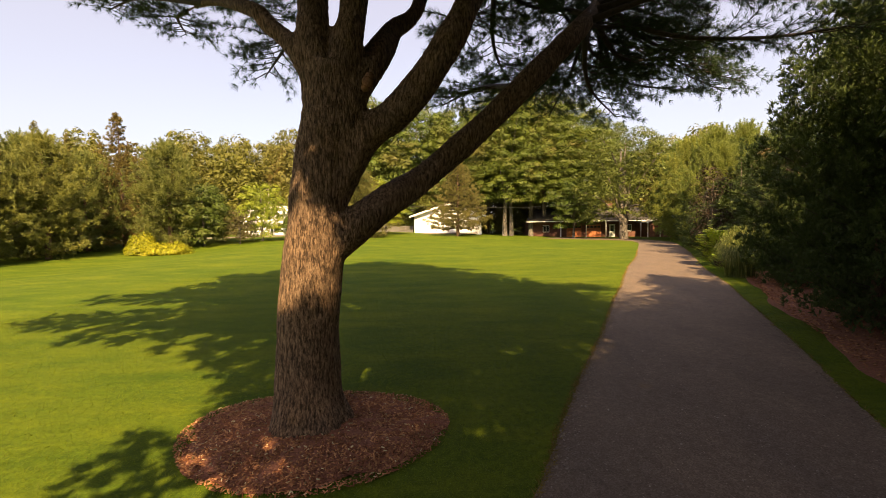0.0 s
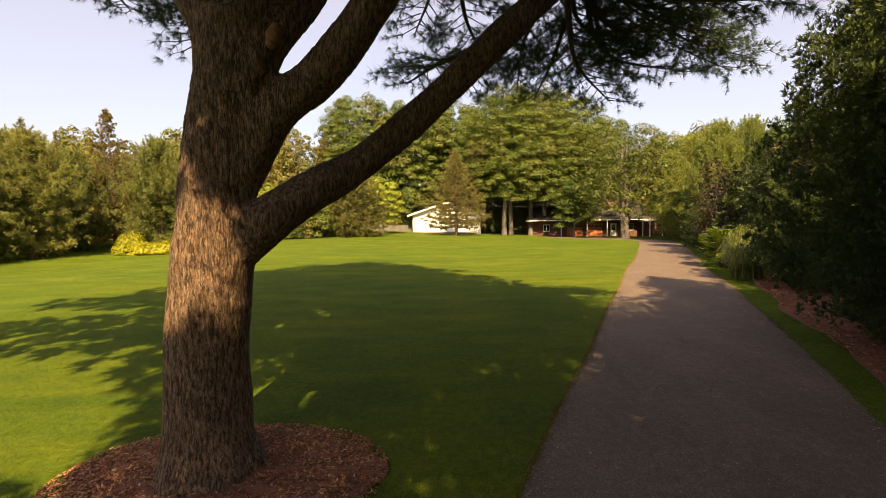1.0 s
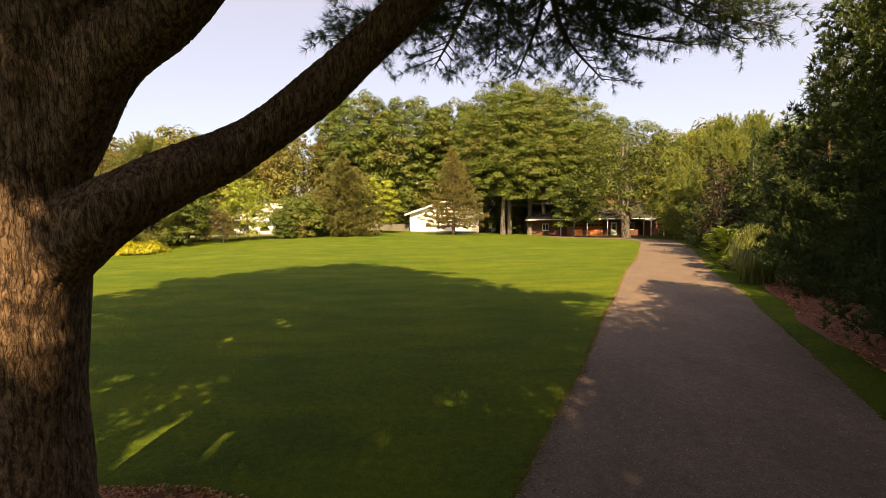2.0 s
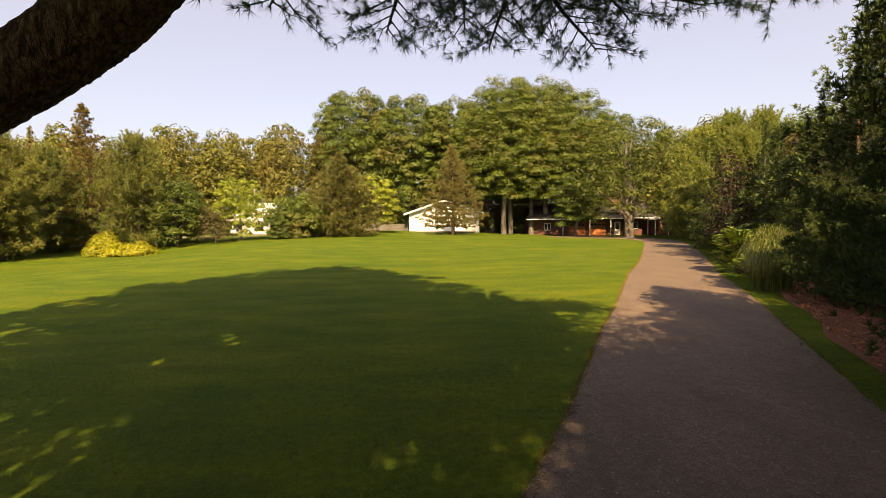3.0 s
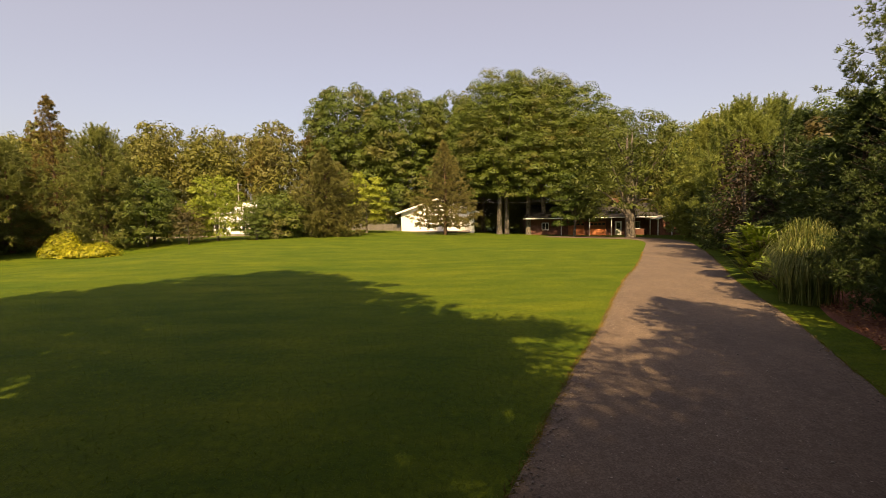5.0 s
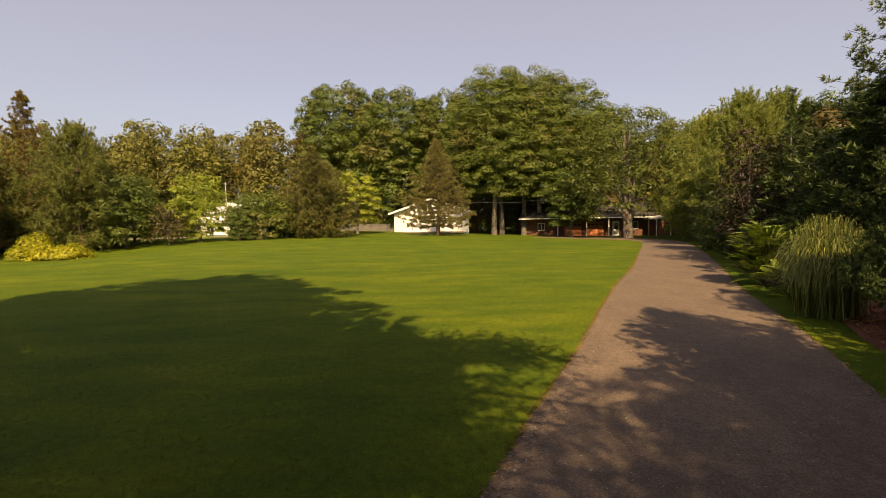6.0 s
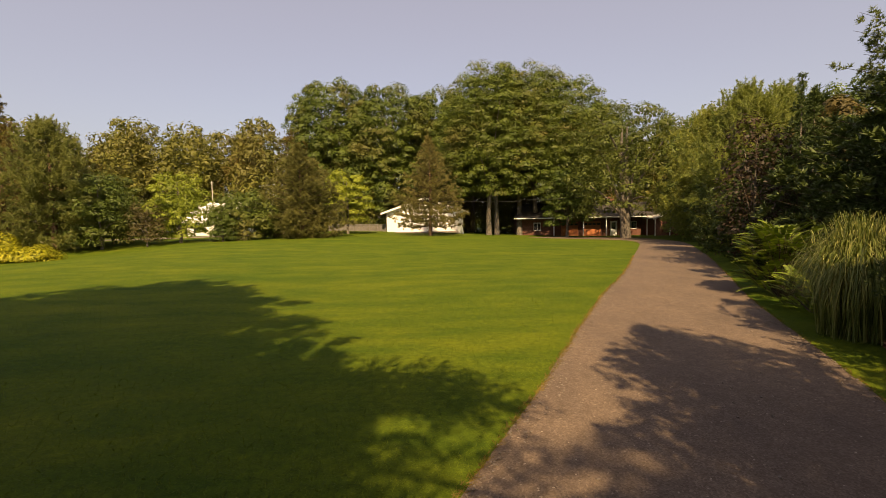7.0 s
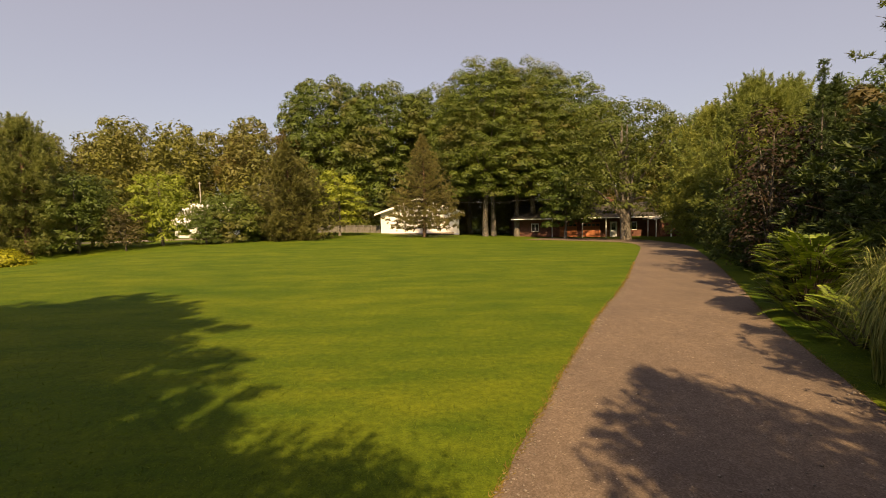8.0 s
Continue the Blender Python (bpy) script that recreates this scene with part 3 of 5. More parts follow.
def brick_house():
    e = thing("house", (0, 0, 0), "low brick ranch house with orange-brown garage doors behind the maples", "house")
    z0, ev, yf = -1.35, 1.3, 70.5
    part("wall", box(25.0, 75.0, (z0 + ev) / 2, 21.6, 9.0, ev - z0), M_BRICK, e)
    # porch and main roof
    bm = bmesh.new()
    quad_prism(bm, [(13.2, 68.9, ev + 0.12), (37.5, 68.9, ev + 0.12), (35.5, 75.0, ev + 2.15), (15.0, 75.0, ev + 2.15)], 0.16)
    quad_prism(bm, [(37.5, 80.4, ev + 0.12), (13.2, 80.4, ev + 0.12), (15.0, 75.02, ev + 2.15), (35.5, 75.02, ev + 2.15)], 0.16)
    part("roof", bm, M_ROOF, e)
    part("gutter", box(25.3, 68.82, ev + 0.02, 24.3, 0.1, 0.14, 0.02), M_TRIM, e, "white gutter")
    for x in (18.6, 22.6, 25.7, 31.2):
        part("post", box(x, 69.05, (z0 + ev) / 2, 0.13, 0.13, ev - z0, 0.015), M_TRIM, e, "white porch post")
    for x in (21.1, 24.2):
        d = part("garage_door", box(x, yf - 0.04, z0 + 1.05, 2.35, 0.09, 2.1, 0.01), M_DOOR, e, "orange-brown wooden garage door")
        for k in range(4):
            part("pane", box(x - 0.87 + k * 0.58, yf - 0.09, z0 + 1.72, 0.46, 0.02, 0.28), M_GLASS, d)
        for k in range(3):
            part("rail", box(x, yf - 0.095, z0 + 0.3 + 0.5 * k, 2.3, 0.02, 0.05), M_DOOR, d)
    d = part("door", box(27.2, yf - 0.03, z0 + 1.05, 0.95, 0.08, 2.1, 0.01), M_TRIM, e, "pale front door")
    part("pane", box(27.2, yf - 0.08, z0 + 1.45, 0.5, 0.02, 0.9), M_GLASS, d)
    window_part(e, 29.6, yf - 0.03, z0 + 1.5, 1.5, 1.1)
    window_part(e, 16.6, yf - 0.03, z0 + 1.5, 1.0, 1.1)
    # right wing with its white-trimmed gable
    w = part("wing", gable_wall(31.6, 37.6, 67.2, 75.0, z0 - 0.4, ev - 0.2, ev + 0.75), M_BRICK, e)
    bm = bmesh.new()
    quad_prism(bm, [(31.1, 66.8, ev - 0.22), (34.6, 66.8, ev + 0.98), (34.6, 75.0, ev + 0.98), (31.1, 75.0, ev - 0.22)], 0.14)
    quad_prism(bm, [(34.6, 66.8, ev + 0.98), (38.1, 66.8, ev - 0.22), (38.1, 75.0, ev - 0.22), (34.6, 75.0, ev + 0.98)], 0.14)
    part("roof", bm, M_ROOF_PALE, e, "sunlit grey shingle roof of the wing")
    bm = bmesh.new()
    quad_prism(bm, [(31.0, 66.7, ev - 0.2), (34.6, 66.7, ev + 1.0), (34.6, 66.79, ev + 1.0), (31.0, 66.79, ev - 0.2)], 0.2)
    quad_prism(bm, [(34.6, 66.7, ev + 1.0), (38.2, 66.7, ev - 0.2), (38.2, 66.79, ev - 0.2), (34.6, 66.79, ev + 1.0)], 0.2)
    part("bargeboard", bm, M_TRIM, e, "white bargeboard")
    for x in (31.3, 33.2):
        part("post", box(x, 66.9, (z0 + ev) / 2 - 0.2, 0.12, 0.12, ev - z0, 0.015), M_TRIM, e, "white porch post")
    window_part(e, 35.2, 67.15, z0 + 1.55, 1.3, 0.9)
    part("chimney", box(28.4, 75.2, ev + 2.3, 0.9, 0.7, 1.3, 0.02), M_BRICK, e)
    return e


def white_shed():
    e = thing("shed", (0, 0, 0), "white-sided gabled garage shining in the sun behind a spruce", "shed")
    x0, x1, y0 = -4.6, 6.3, 71.5
    z0, ev = -0.55, 2.55
    part("wall", gable_wall(x0, x1, y0, y0 + 9.0, z0 - 0.5, ev, ev + 1.75), M_WHITE, e)
    for k in range(24):
        part("siding_board", box((x0 + x1) / 2, y0 - 0.012, z0 + 0.1 + 0.12 * k, x1 - x0 - 0.1, 0.02, 0.105), M_WHITE, e)
    xm = (x0 + x1) / 2
    for sgn, name in ((-1, "roof"), (1, "roof")):
        xe = xm + sgn * ((x1 - x0) / 2 + 0.75)
        pts = [(xe, y0 - 0.6, ev - 0.08), (xm, y0 - 0.6, ev + 2.0), (xm, y0 + 9.4, ev + 2.0), (xe, y0 + 9.4, ev - 0.08)]
        part(name, quad_prism(bmesh.new(), pts if sgn < 0 else pts[::-1], 0.12), M_ROOF_PALE, e)
        pts = [(xe, y0 - 0.68, ev - 0.06), (xm, y0 - 0.68, ev + 2.02), (xm, y0 - 0.605, ev + 2.02), (xe, y0 - 0.605, ev - 0.06)]
        part("bargeboard", quad_prism(bmesh.new(), pts if sgn < 0 else pts[::-1], 0.26), M_TRIM, e)
    d = part("roll_up_door", box(3.4, y0 - 0.04, z0 + 1.1, 2.6, 0.06, 2.2, 0.01), M_WHITE, e, "white panelled door")
    for k in range(3):
        part("rail", box(3.4, y0 - 0.08, z0 + 0.45 + 0.55 * k, 2.5, 0.02, 0.04), M_TRIM, d)
    part("slab", box((x0 + x1) / 2, y0 - 1.2, z0 + 0.22, 9.5, 2.2, 0.14, 0.01), M_STONE, e, "pale concrete apron")
    return e


def far_house():
    e = thing("house", (0, 0, 0), "white house behind far trees, sun glare put into its white roof", "house")
    z0, ev, x0, x1 = -1.0, 1.9, -28.9, -23.3
    part("wall", box((x0 + x1) / 2, 67.5, (z0 + ev) / 2, x1 - x0, 7.0, ev - z0), M_WHITE, e)
    # roof coloured white to stand for the sun's glare on it
    for sgn in (-1, 1):
        ye = 67.5 + sgn * 4.0
        pts = [(x0 - 0.4, ye, ev - 0.1), (x1 + 0.4, ye, ev - 0.1), (x1 + 0.4, 67.5 + 0.01 * sgn, ev + 2.4), (x0 - 0.4, 67.5 + 0.01 * sgn, ev + 2.4)]
        part("roof", quad_prism(bmesh.new(), pts if sgn < 0 else pts[::-1], 0.14), M_WHITE, e)
    window_part(e, -27.6, 63.97, 0.8, 1.0, 1.1)
    window_part(e, -24.6, 63.97, 0.8, 1.0, 1.1)
    return e


brick_house()
white_shed()
far_house()


def fence():
    e = thing("fence", (0, 0, 0), "low weathered grey wire and board fence by the shed", "fence")
    xs = np.linspace(-14.5, -5.0, 9)
    for k, x in enumerate(xs):
        z = float(ground_z(x, 73)) - 0.4
        part("post", box(x, 73, z + 0.75, 0.12, 0.12, 1.5, 0.012), M_FENCE, e)
        if k < len(xs) - 1:
            w = xs[k + 1] - x
            for q in range(7):
                part("slat", box(x + w * (q + 0.5) / 7, 73.03, z + 0.72, w / 7 - 0.035, 0.03, 1.15), M_FENCE, e)
            part("rail", box(x + w / 2, 72.97, z + 1.36, w, 0.05, 0.09), M_FENCE, e)
    return e


fence()


def utility_pole(x, y, h, label, mat):
    e = thing("utility_pole", place_of(x, y), label, "pole")
    v, f = tube(np.array([(0, 0, -0.2), (0, 0, h * 0.5), (0, 0, h)]), [0.075, 0.065, 0.05], 8)
    part("pole", (v, f, True), mat, e)
    part("crossarm", box(0, 0, h - 0.2, 0.42, 0.06, 0.06, 0.01), mat, e)
    return e


utility_pole(-24.6, 62.5, 6.7, "thin pale pole behind the far row of trees", M_POLE)
cable = spline([(-30, 64, 4.6), (7.9, 60, 3.45), (12.6, 60, 3.55), (18.0, 60, 3.65), (26.7, 60, 4.1), (34, 60, 4.8)], 40)
solid("cable", (*tube(cable, [0.014], 5), True), M_WIRE, "thin dark overhead cable in front of the maples", "cable")


# ---- the great white pine beside the driveway ----
def bough(path, rng, reach, gap=0.16, bare=0.3):
    """Twigs and needle tufts along a bough: gives twig tubes, tuft places and tuft axes."""
    path = np.asarray(path, float)
    seg = np.linalg.norm(np.diff(path, axis=0), axis=1)
    s = np.concatenate([[0], np.cumsum(seg)])
    total = s[-1]
    twigs, C, A = [], [], []
    side = 1
    pos = bare * total
    while pos < total:
        p = np.array([np.interp(pos, s, path[:, q]) for q in range(3)])
        q2 = np.array([np.interp(min(total, pos + 0.1), s, path[:, q]) for q in range(3)])
        d = unit(q2 - p + 1e-6)
        lat = unit(np.cross(d, [0, 0, 1]))
        f = pos / total
        L = reach * (1.1 - 0.75 * f) * rng.uniform(0.6, 1.15)
        o = unit(d * rng.uniform(0.5, 1.1) + side * lat * 0.95 + np.array([0, 0, rng.uniform(-0.28, 0.25)]))
        side = -side
        n = max(3, int(L / 0.11))
        t = np.linspace(0, 1, n)[:, None]
        tw = p + o * L * t + np.array([0, 0, 1]) * (0.14 * L * t ** 2 - 0.1 * L * t) + np.cumsum(rng.normal(0, 0.012, (n, 3)), 0)
        twigs.append(tube(tw, [0.011, 0.004], 3))
        for k in range(n):
            if t[k] < 0.25:
                continue
            C.append(tw[k])
            A.append(o)
            for q in range(2):
                m = unit(o + lat * rng.uniform(-1.1, 1.1) + np.array([0, 0, rng.uniform(-0.5, 0.6)]))
                lt = rng.uniform(0.08, 0.26)
                C.append(tw[k] + m * lt)
                A.append(m)
                if lt > 0.16:
                    C.append(tw[k] + m * lt * 0.55)
                    A.append(m)
                    twigs.append(tube(np.stack([tw[k], tw[k] + m * lt]), [0.005, 0.003], 3))
        pos += gap * rng.uniform(0.7, 1.3)
    C.append(path[-1])
    A.append(unit(path[-1] - path[-2]))
    return twigs, C, A


def great_pine():
    rng = np.random.default_rng(11)
    e = thing("pine_tree", (-0.05, 0.15, 0), "tall white pine with thick ridged trunk and forking limbs", "tree")
    y0 = 4.4
    limb_b = spline([(-1.13, y0, 1.9), (-0.81, 4.36, 2.16), (-0.51, 4.58, 2.39), (-0.23, 4.83, 2.61), (0.17, 5.0, 2.94), (0.69, 5.05, 3.4), (1.24, 5.17, 3.94), (1.8, 5.6, 4.55), (2.3, 6.5, 5.2), (2.6, 7.3, 5.7), (2.8, 7.9, 6.1)], 60)
    limb_a = spline([(-1.15, y0, 2.35), (-0.79, 4.42, 2.98), (-0.41, 4.42, 3.28), (-0.08, 4.42, 3.65), (0.2, 4.5, 4.11), (0.42, 4.75, 4.62), (0.95, 5.9, 6.0), (1.4, 7.1, 7.6), (1.6, 7.7, 9.4)], 46)
    limb_l = spline([(-1.2, y0, 3.6), (-1.36, 4.4, 3.87), (-1.5, 4.48, 4.02), (-1.75, 4.64, 4.25), (-2.02, 4.85, 4.52), (-3.2, 6.3, 5.3), (-4.7, 8.2, 6.0)], 30)
    stems = []
    stems.append((spline([(-1.39, y0, -0.15), (-1.39, y0, 0.1), (-1.405, y0, 0.4), (-1.382, y0, 1.0), (-1.33, y0, 1.57), (-1.265, y0, 1.95), (-1.195, y0, 2.7), (-1.1, y0, 3.25), (-1.04, y0, 3.75)], 40),
         [0.47, 0.4, 0.338, 0.32, 0.315, 0.308, 0.275, 0.252, 0.24], 28))
    stems.append((limb_b, [0.2, 0.185, 0.168, 0.158, 0.152, 0.147, 0.142, 0.13, 0.09, 0.05, 0.02], 18))
    stems.append((limb_a, [0.2, 0.185, 0.172, 0.162, 0.155, 0.145, 0.12, 0.08, 0.03], 18))
    stems.append((spline([(-1.16, y0, 3.4), (-1.22, 4.4, 4.0), (-1.25, 4.5, 4.6), (-1.35, 4.6, 7.0), (-1.3, 4.5, 10.5), (-1.2, 4.5, 15.0)], 30), [0.2, 0.17, 0.16, 0.14, 0.09, 0.02], 14))
    stems.append((spline([(-0.98, y0, 3.4), (-0.88, 4.4, 4.0), (-0.8, 4.47, 4.6), (-0.6, 4.3, 7.0), (-0.5, 4.1, 9.5)], 26), [0.2, 0.16, 0.14, 0.1, 0.02], 14))
    stems.append((limb_l, [0.16, 0.12, 0.1, 0.095, 0.09, 0.06, 0.015], 12))
    stems.append((spline([(-1.0, y0, 2.95), (-0.86, 4.4, 3.46), (-0.66, 4.64, 3.86), (-0.48, 5.05, 4.35), (-0.22, 5.4, 4.75), (0.1, 6.0, 6.0)], 20), [0.2, 0.185, 0.165, 0.12, 0.09, 0.02], 12))
    limbs = np.concatenate([limb_b, limb_a, limb_l])
    v, f = join([tube(p, r, k) for p, r, k in stems])
    bm = bmesh.new()
    bm.from_mesh(mesh_np("raw", v, f))
    bmesh.ops.holes_fill(bm, edges=bm.edges, sides=0)
    bmesh.ops.recalc_face_normals(bm, faces=bm.faces)
    raw_mesh = bpy.data.meshes.new("raw")
    bm.to_mesh(raw_mesh)
    bm.free()
    raw = bpy.data.objects.new("raw", raw_mesh)
    scene.collection.objects.link(raw)
    md = raw.modifiers.new("fuse", "REMESH")
    md.mode, md.voxel_size = "VOXEL", 0.025
    sm = raw.modifiers.new("soften", "SMOOTH")
    sm.factor, sm.iterations = 0.5, 14
    dg = bpy.context.evaluated_depsgraph_get()
    dg.update()
    me = bpy.data.meshes.new_from_object(raw.evaluated_get(dg))
    bpy.data.objects.remove(raw)
    n = len(me.vertices)
    co, no = np.empty(n * 3, np.float32), np.empty(n * 3, np.float32)
    me.vertices.foreach_get("co", co)
    me.vertices.foreach_get("normal", no)
    co, no = co.reshape(-1, 3), no.reshape(-1, 3)
    out = co.copy()
    for k in range(n):
        x, y, z = (float(q) for q in co[k])
        a = math.atan2(y - y0, x + 1.25)
        plate = noise.noise((x * 24, y * 24, z * 5.5))
        fine = noise.noise((x * 46, y * 46, z * 14))
        lump = noise.noise((x * 2.6, y * 2.6, z * 2.2))
        out[k] += no[k] * (0.008 * (0.5 - abs(plate) * 2.2) + 0.004 * fine + 0.02 * lump)
        if z < 0.6:
            out[k, :2] += no[k, :2] * max(0, 0.6 - z) ** 2 * 0.22 * (0.5 + 0.5 * math.sin(5 * a + 1.0))
    # burls and knots: place, reach, how far they swell and how deep their hollow is
    for place, reach, swell, hollow in (((-1.02, 4.12, 1.21), (0.12, 0.2, 0.1), 0.045, 0.0), ((-0.96, 4.1, 1.0), (0.1, 0.16, 0.09), 0.0, 0.05),
                                        ((-1.08, 4.08, 1.7), (0.17, 0.2, 0.2), 0.03, 0.0), ((-0.92, 4.14, 2.14), (0.06, 0.12, 0.085), 0.015, 0.09),
                                        ((-1.0, 4.1, 1.46), (0.16, 0.2, 0.06), 0.02, 0.0), ((-1.53, 4.13, 1.95), (0.15, 0.2, 0.12), 0.025, 0.0)):
        d = np.linalg.norm((co - np.array(place)) / np.array(reach), axis=1)
        out += no * (swell * np.exp(-d ** 2) - hollow * np.exp(-(d * 1.5) ** 2))[:, None]
    me.vertices.foreach_set("co", out.ravel())
    me.polygons.foreach_set("use_smooth", np.ones(len(me.polygons), bool))
    me.update()
    me.materials.clear()
    me.name = "trunk"
    part("trunk", me, M_BARK, e, "thick trunk and limbs with ridged grey-brown bark")
    # the rounded stub of a lost limb on the rear stem; its orange stands in for sunlight
    bm = bmesh.new()
    for off, size in (((0, 0, 0), 0.06), ((0.02, 0.0, 0.05), 0.045), ((-0.025, 0.01, -0.05), 0.045)):
        bmesh.ops.create_icosphere(bm, subdivisions=2, radius=size, matrix=Matrix.Translation(Vector((-0.66, 4.22, 3.53)) + Vector(off)))
    part("limb_stub", bm, M_STUB, e, "stub of a lost limb, sunlight put into its orange-brown")
    # boughs that hang low over the lawn, then the high crown
    def shaft(points):
        """A gap cut in the crown to let the sun fall on the trunk: true for what stands clear of it."""
        rel = points - np.array([-1.36, 4.08, 1.85])
        along = rel @ np.array(SUN_TO)
        return np.linalg.norm((rel - along[:, None] * np.array(SUN_TO)) * np.array([0.8, 1, 1]), axis=1) > 0.4

    def hang(*p, bare=0.3, thick=0.05, count=26, width=0.005):
        """A low bough through the given points, from the nearest limb."""
        near = limbs[np.argmin(np.linalg.norm(limbs - np.array(p[0]), axis=1))] if p[0][1] > 4.6 else p[0]
        path = spline([tuple(near)] + list(p[1:]), 14)
        tw, c, a = bough(path, rng, 1.0, 0.085, bare)
        b = part("bough", join([tube(path, [thick, thick * 0.6, 0.01], 6)] + tw), M_TWIG, e, "low bough with thin dark twigs")
        c, a = np.array(c), np.array(a)
        clear = shaft(c)
        part("needles", tufts(c[clear], a[clear], count, 0.115, width, 0.85, rng), M_NEEDLE, b, "hanging sprays of long blue-green needles")

    hang((2.3, 7.0, 5.0), (3.2, 8.1, 4.75), (4.7, 8.6, 4.6))
    hang((1.6, 6.4, 4.2), (2.6, 7.6, 4.45), (3.5, 8.7, 4.15))
    hang((1.4, 6.1, 4.0), (1.3, 7.3, 4.4), (1.0, 8.3, 4.25))
    hang((1.0, 5.6, 3.6), (0.6, 6.5, 4.1), (0.1, 7.2, 4.05))
    hang((2.3, 7.0, 5.0), (2.4, 8.0, 4.75), (2.2, 8.7, 4.2))
    hang((2.2, 7.4, 4.9), (3.3, 6.5, 4.85), (4.25, 5.8, 4.5), (5.3, 5.4, 4.5))
    hang((1.1, 6.4, 6.2), (2.8, 7.4, 5.7), (4.2, 8.0, 5.3), (5.2, 8.2, 4.9))
    hang((2.6, 7.4, 5.5), (3.3, 8.4, 5.0), (4.0, 8.9, 4.55))
    hang((1.9, 6.9, 4.5), (2.9, 7.0, 4.7), (3.9, 7.4, 4.8))
    hang((0.6, 6.0, 5.0), (0.9, 7.1, 5.0), (1.3, 8.0, 4.6))
    hang((-3.3, 6.4, 5.3), (-3.2, 7.4, 5.8), (-3.0, 8.6, 6.0))
    hang((-3.6, 6.8, 5.4), (-4.9, 7.4, 5.9), (-6.0, 8.2, 6.1))
    hang((-4.3, 7.7, 5.7), (-5.0, 8.6, 6.1), (-5.4, 9.6, 6.2))
    hang((2.0, 6.8, 5.0), (3.4, 6.0, 5.3), (5.0, 5.7, 5.2), (6.4, 5.8, 4.9))
    hang((2.2, 7.2, 5.3), (3.2, 6.9, 5.6), (3.8, 6.6, 5.5), (4.3, 6.3, 5.3))
    hang((1.6, 6.2, 4.6), (3.0, 5.6, 5.0), (4.2, 5.0, 4.9))
    hang((2.4, 7.0, 5.1), (3.8, 7.8, 5.2), (5.0, 8.1, 4.9))
    hang((2.2, 7.2, 5.2), (4.0, 6.2, 5.6), (5.6, 5.6, 5.6), (6.8, 5.4, 5.2))
    hang((2.6, 8.3, 5.5), (3.6, 8.3, 5.4), (4.6, 8.4, 4.9), (5.4, 8.4, 4.55), bare=0.62, thick=0.03)
    hang((2.4, 7.6, 5.1), (3.6, 7.9, 5.3), (4.6, 8.1, 4.9), (5.5, 8.0, 4.6), bare=0.62, thick=0.03)
    hang((-1.2, 4.9, 4.4), (-2.0, 5.9, 4.55), (-2.6, 6.7, 4.4))
    hang((2.4, 7.6, 5.1), (3.4, 7.6, 5.3), (4.1, 7.7, 5.2), (4.6, 8.0, 5.0))
    hang((1.6, 6.2, 4.6), (2.5, 6.6, 5.0), (3.3, 6.9, 5.1))
    hang((1.8, 6.5, 4.8), (2.6, 7.5, 5.0), (3.5, 8.2, 4.7))
    hang((2.0, 6.8, 5.0), (1.9, 7.8, 4.95), (1.9, 8.7, 4.4))
    hang((0.2, 5.1, 4.5), (0.5, 6.4, 5.0), (0.2, 7.6, 4.9))
    hang((0.4, 5.5, 4.9), (1.2, 6.6, 5.4), (2.2, 7.6, 5.6))
    # the next nine are added out of view to shade trunk, mulch and lawn
    hang((-1.2, 4.4, 6.0), (-1.9, 1.0, 6.4), (-1.9, -0.5, 5.5), (-1.35, -1.0, 5.2), (-0.7, -1.2, 5.1), count=9, width=0.02)
    hang((-1.2, 4.4, 6.4), (-2.2, 0.8, 6.6), (-2.0, -0.6, 6.0), (-1.35, -1.0, 5.8), (-0.6, -1.1, 5.7), count=9, width=0.02)
    hang((-1.2, 4.4, 6.4), (-0.3, 0.9, 6.6), (-0.4, -0.6, 5.9), (-1.0, -1.0, 5.6), (-1.8, -1.1, 5.5), count=9, width=0.02)
    hang((-1.2, 4.4, 6.0), (-0.4, 1.0, 6.3), (-0.6, -0.6, 5.2), (-1.3, -1.2, 5.0))
    hang((0.5, 4.0, 6.0), (2.0, 3.8, 6.4), (3.4, 3.5, 6.2), (4.2, 3.1, 5.9), count=9, width=0.02)
    hang((-1.2, 4.4, 6.2), (-1.4, 2.4, 6.5), (-1.7, 1.0, 6.2), (-1.9, 0.2, 5.9), count=9, width=0.02)
    hang((-1.2, 4.4, 7.0), (-1.7, 4.0, 7.3), (-2.5, 3.6, 7.1), (-3.2, 3.4, 6.8), count=9, width=0.02)
    hang((0.4, 3.6, 6.0), (1.6, 3.0, 6.4), (2.9, 2.7, 6.3), (3.8, 2.3, 6.0), count=9, width=0.02)
    hang((0.2, 2.6, 6.0), (1.2, 1.6, 6.4), (2.2, 0.9, 6.2), (2.9, 0.4, 5.9), count=9, width=0.02)
    hang((1.9, 6.9, 5.0), (3.2, 7.5, 5.7), (4.3, 8.0, 5.6), (5.0, 8.1, 5.2), bare=0.15)
    hang((1.6, 6.4, 4.8), (2.1, 7.4, 5.6), (2.6, 8.2, 5.5), (3.0, 8.9, 5.1), bare=0.15)
    hang((1.2, 5.9, 5.0), (1.8, 6.9, 5.7), (2.4, 7.5, 5.8), (3.2, 7.9, 5.6), bare=0.15)

    def reach_to(o, z):
        """The crown leans away from the driveway: long boughs there, short ones on the other side and near the top."""
        side = 1.14 if o[0] < -0.2 else 0.95 - 0.2 * (o[0] + 0.2)
        if o[0] < -0.2 and o[1] < -0.35:
            side *= 0.72
        if o[1] > 0:
            side *= 1 - 0.3 * o[1] if o[0] < 0 else 0.62 - 0.2 * o[1]
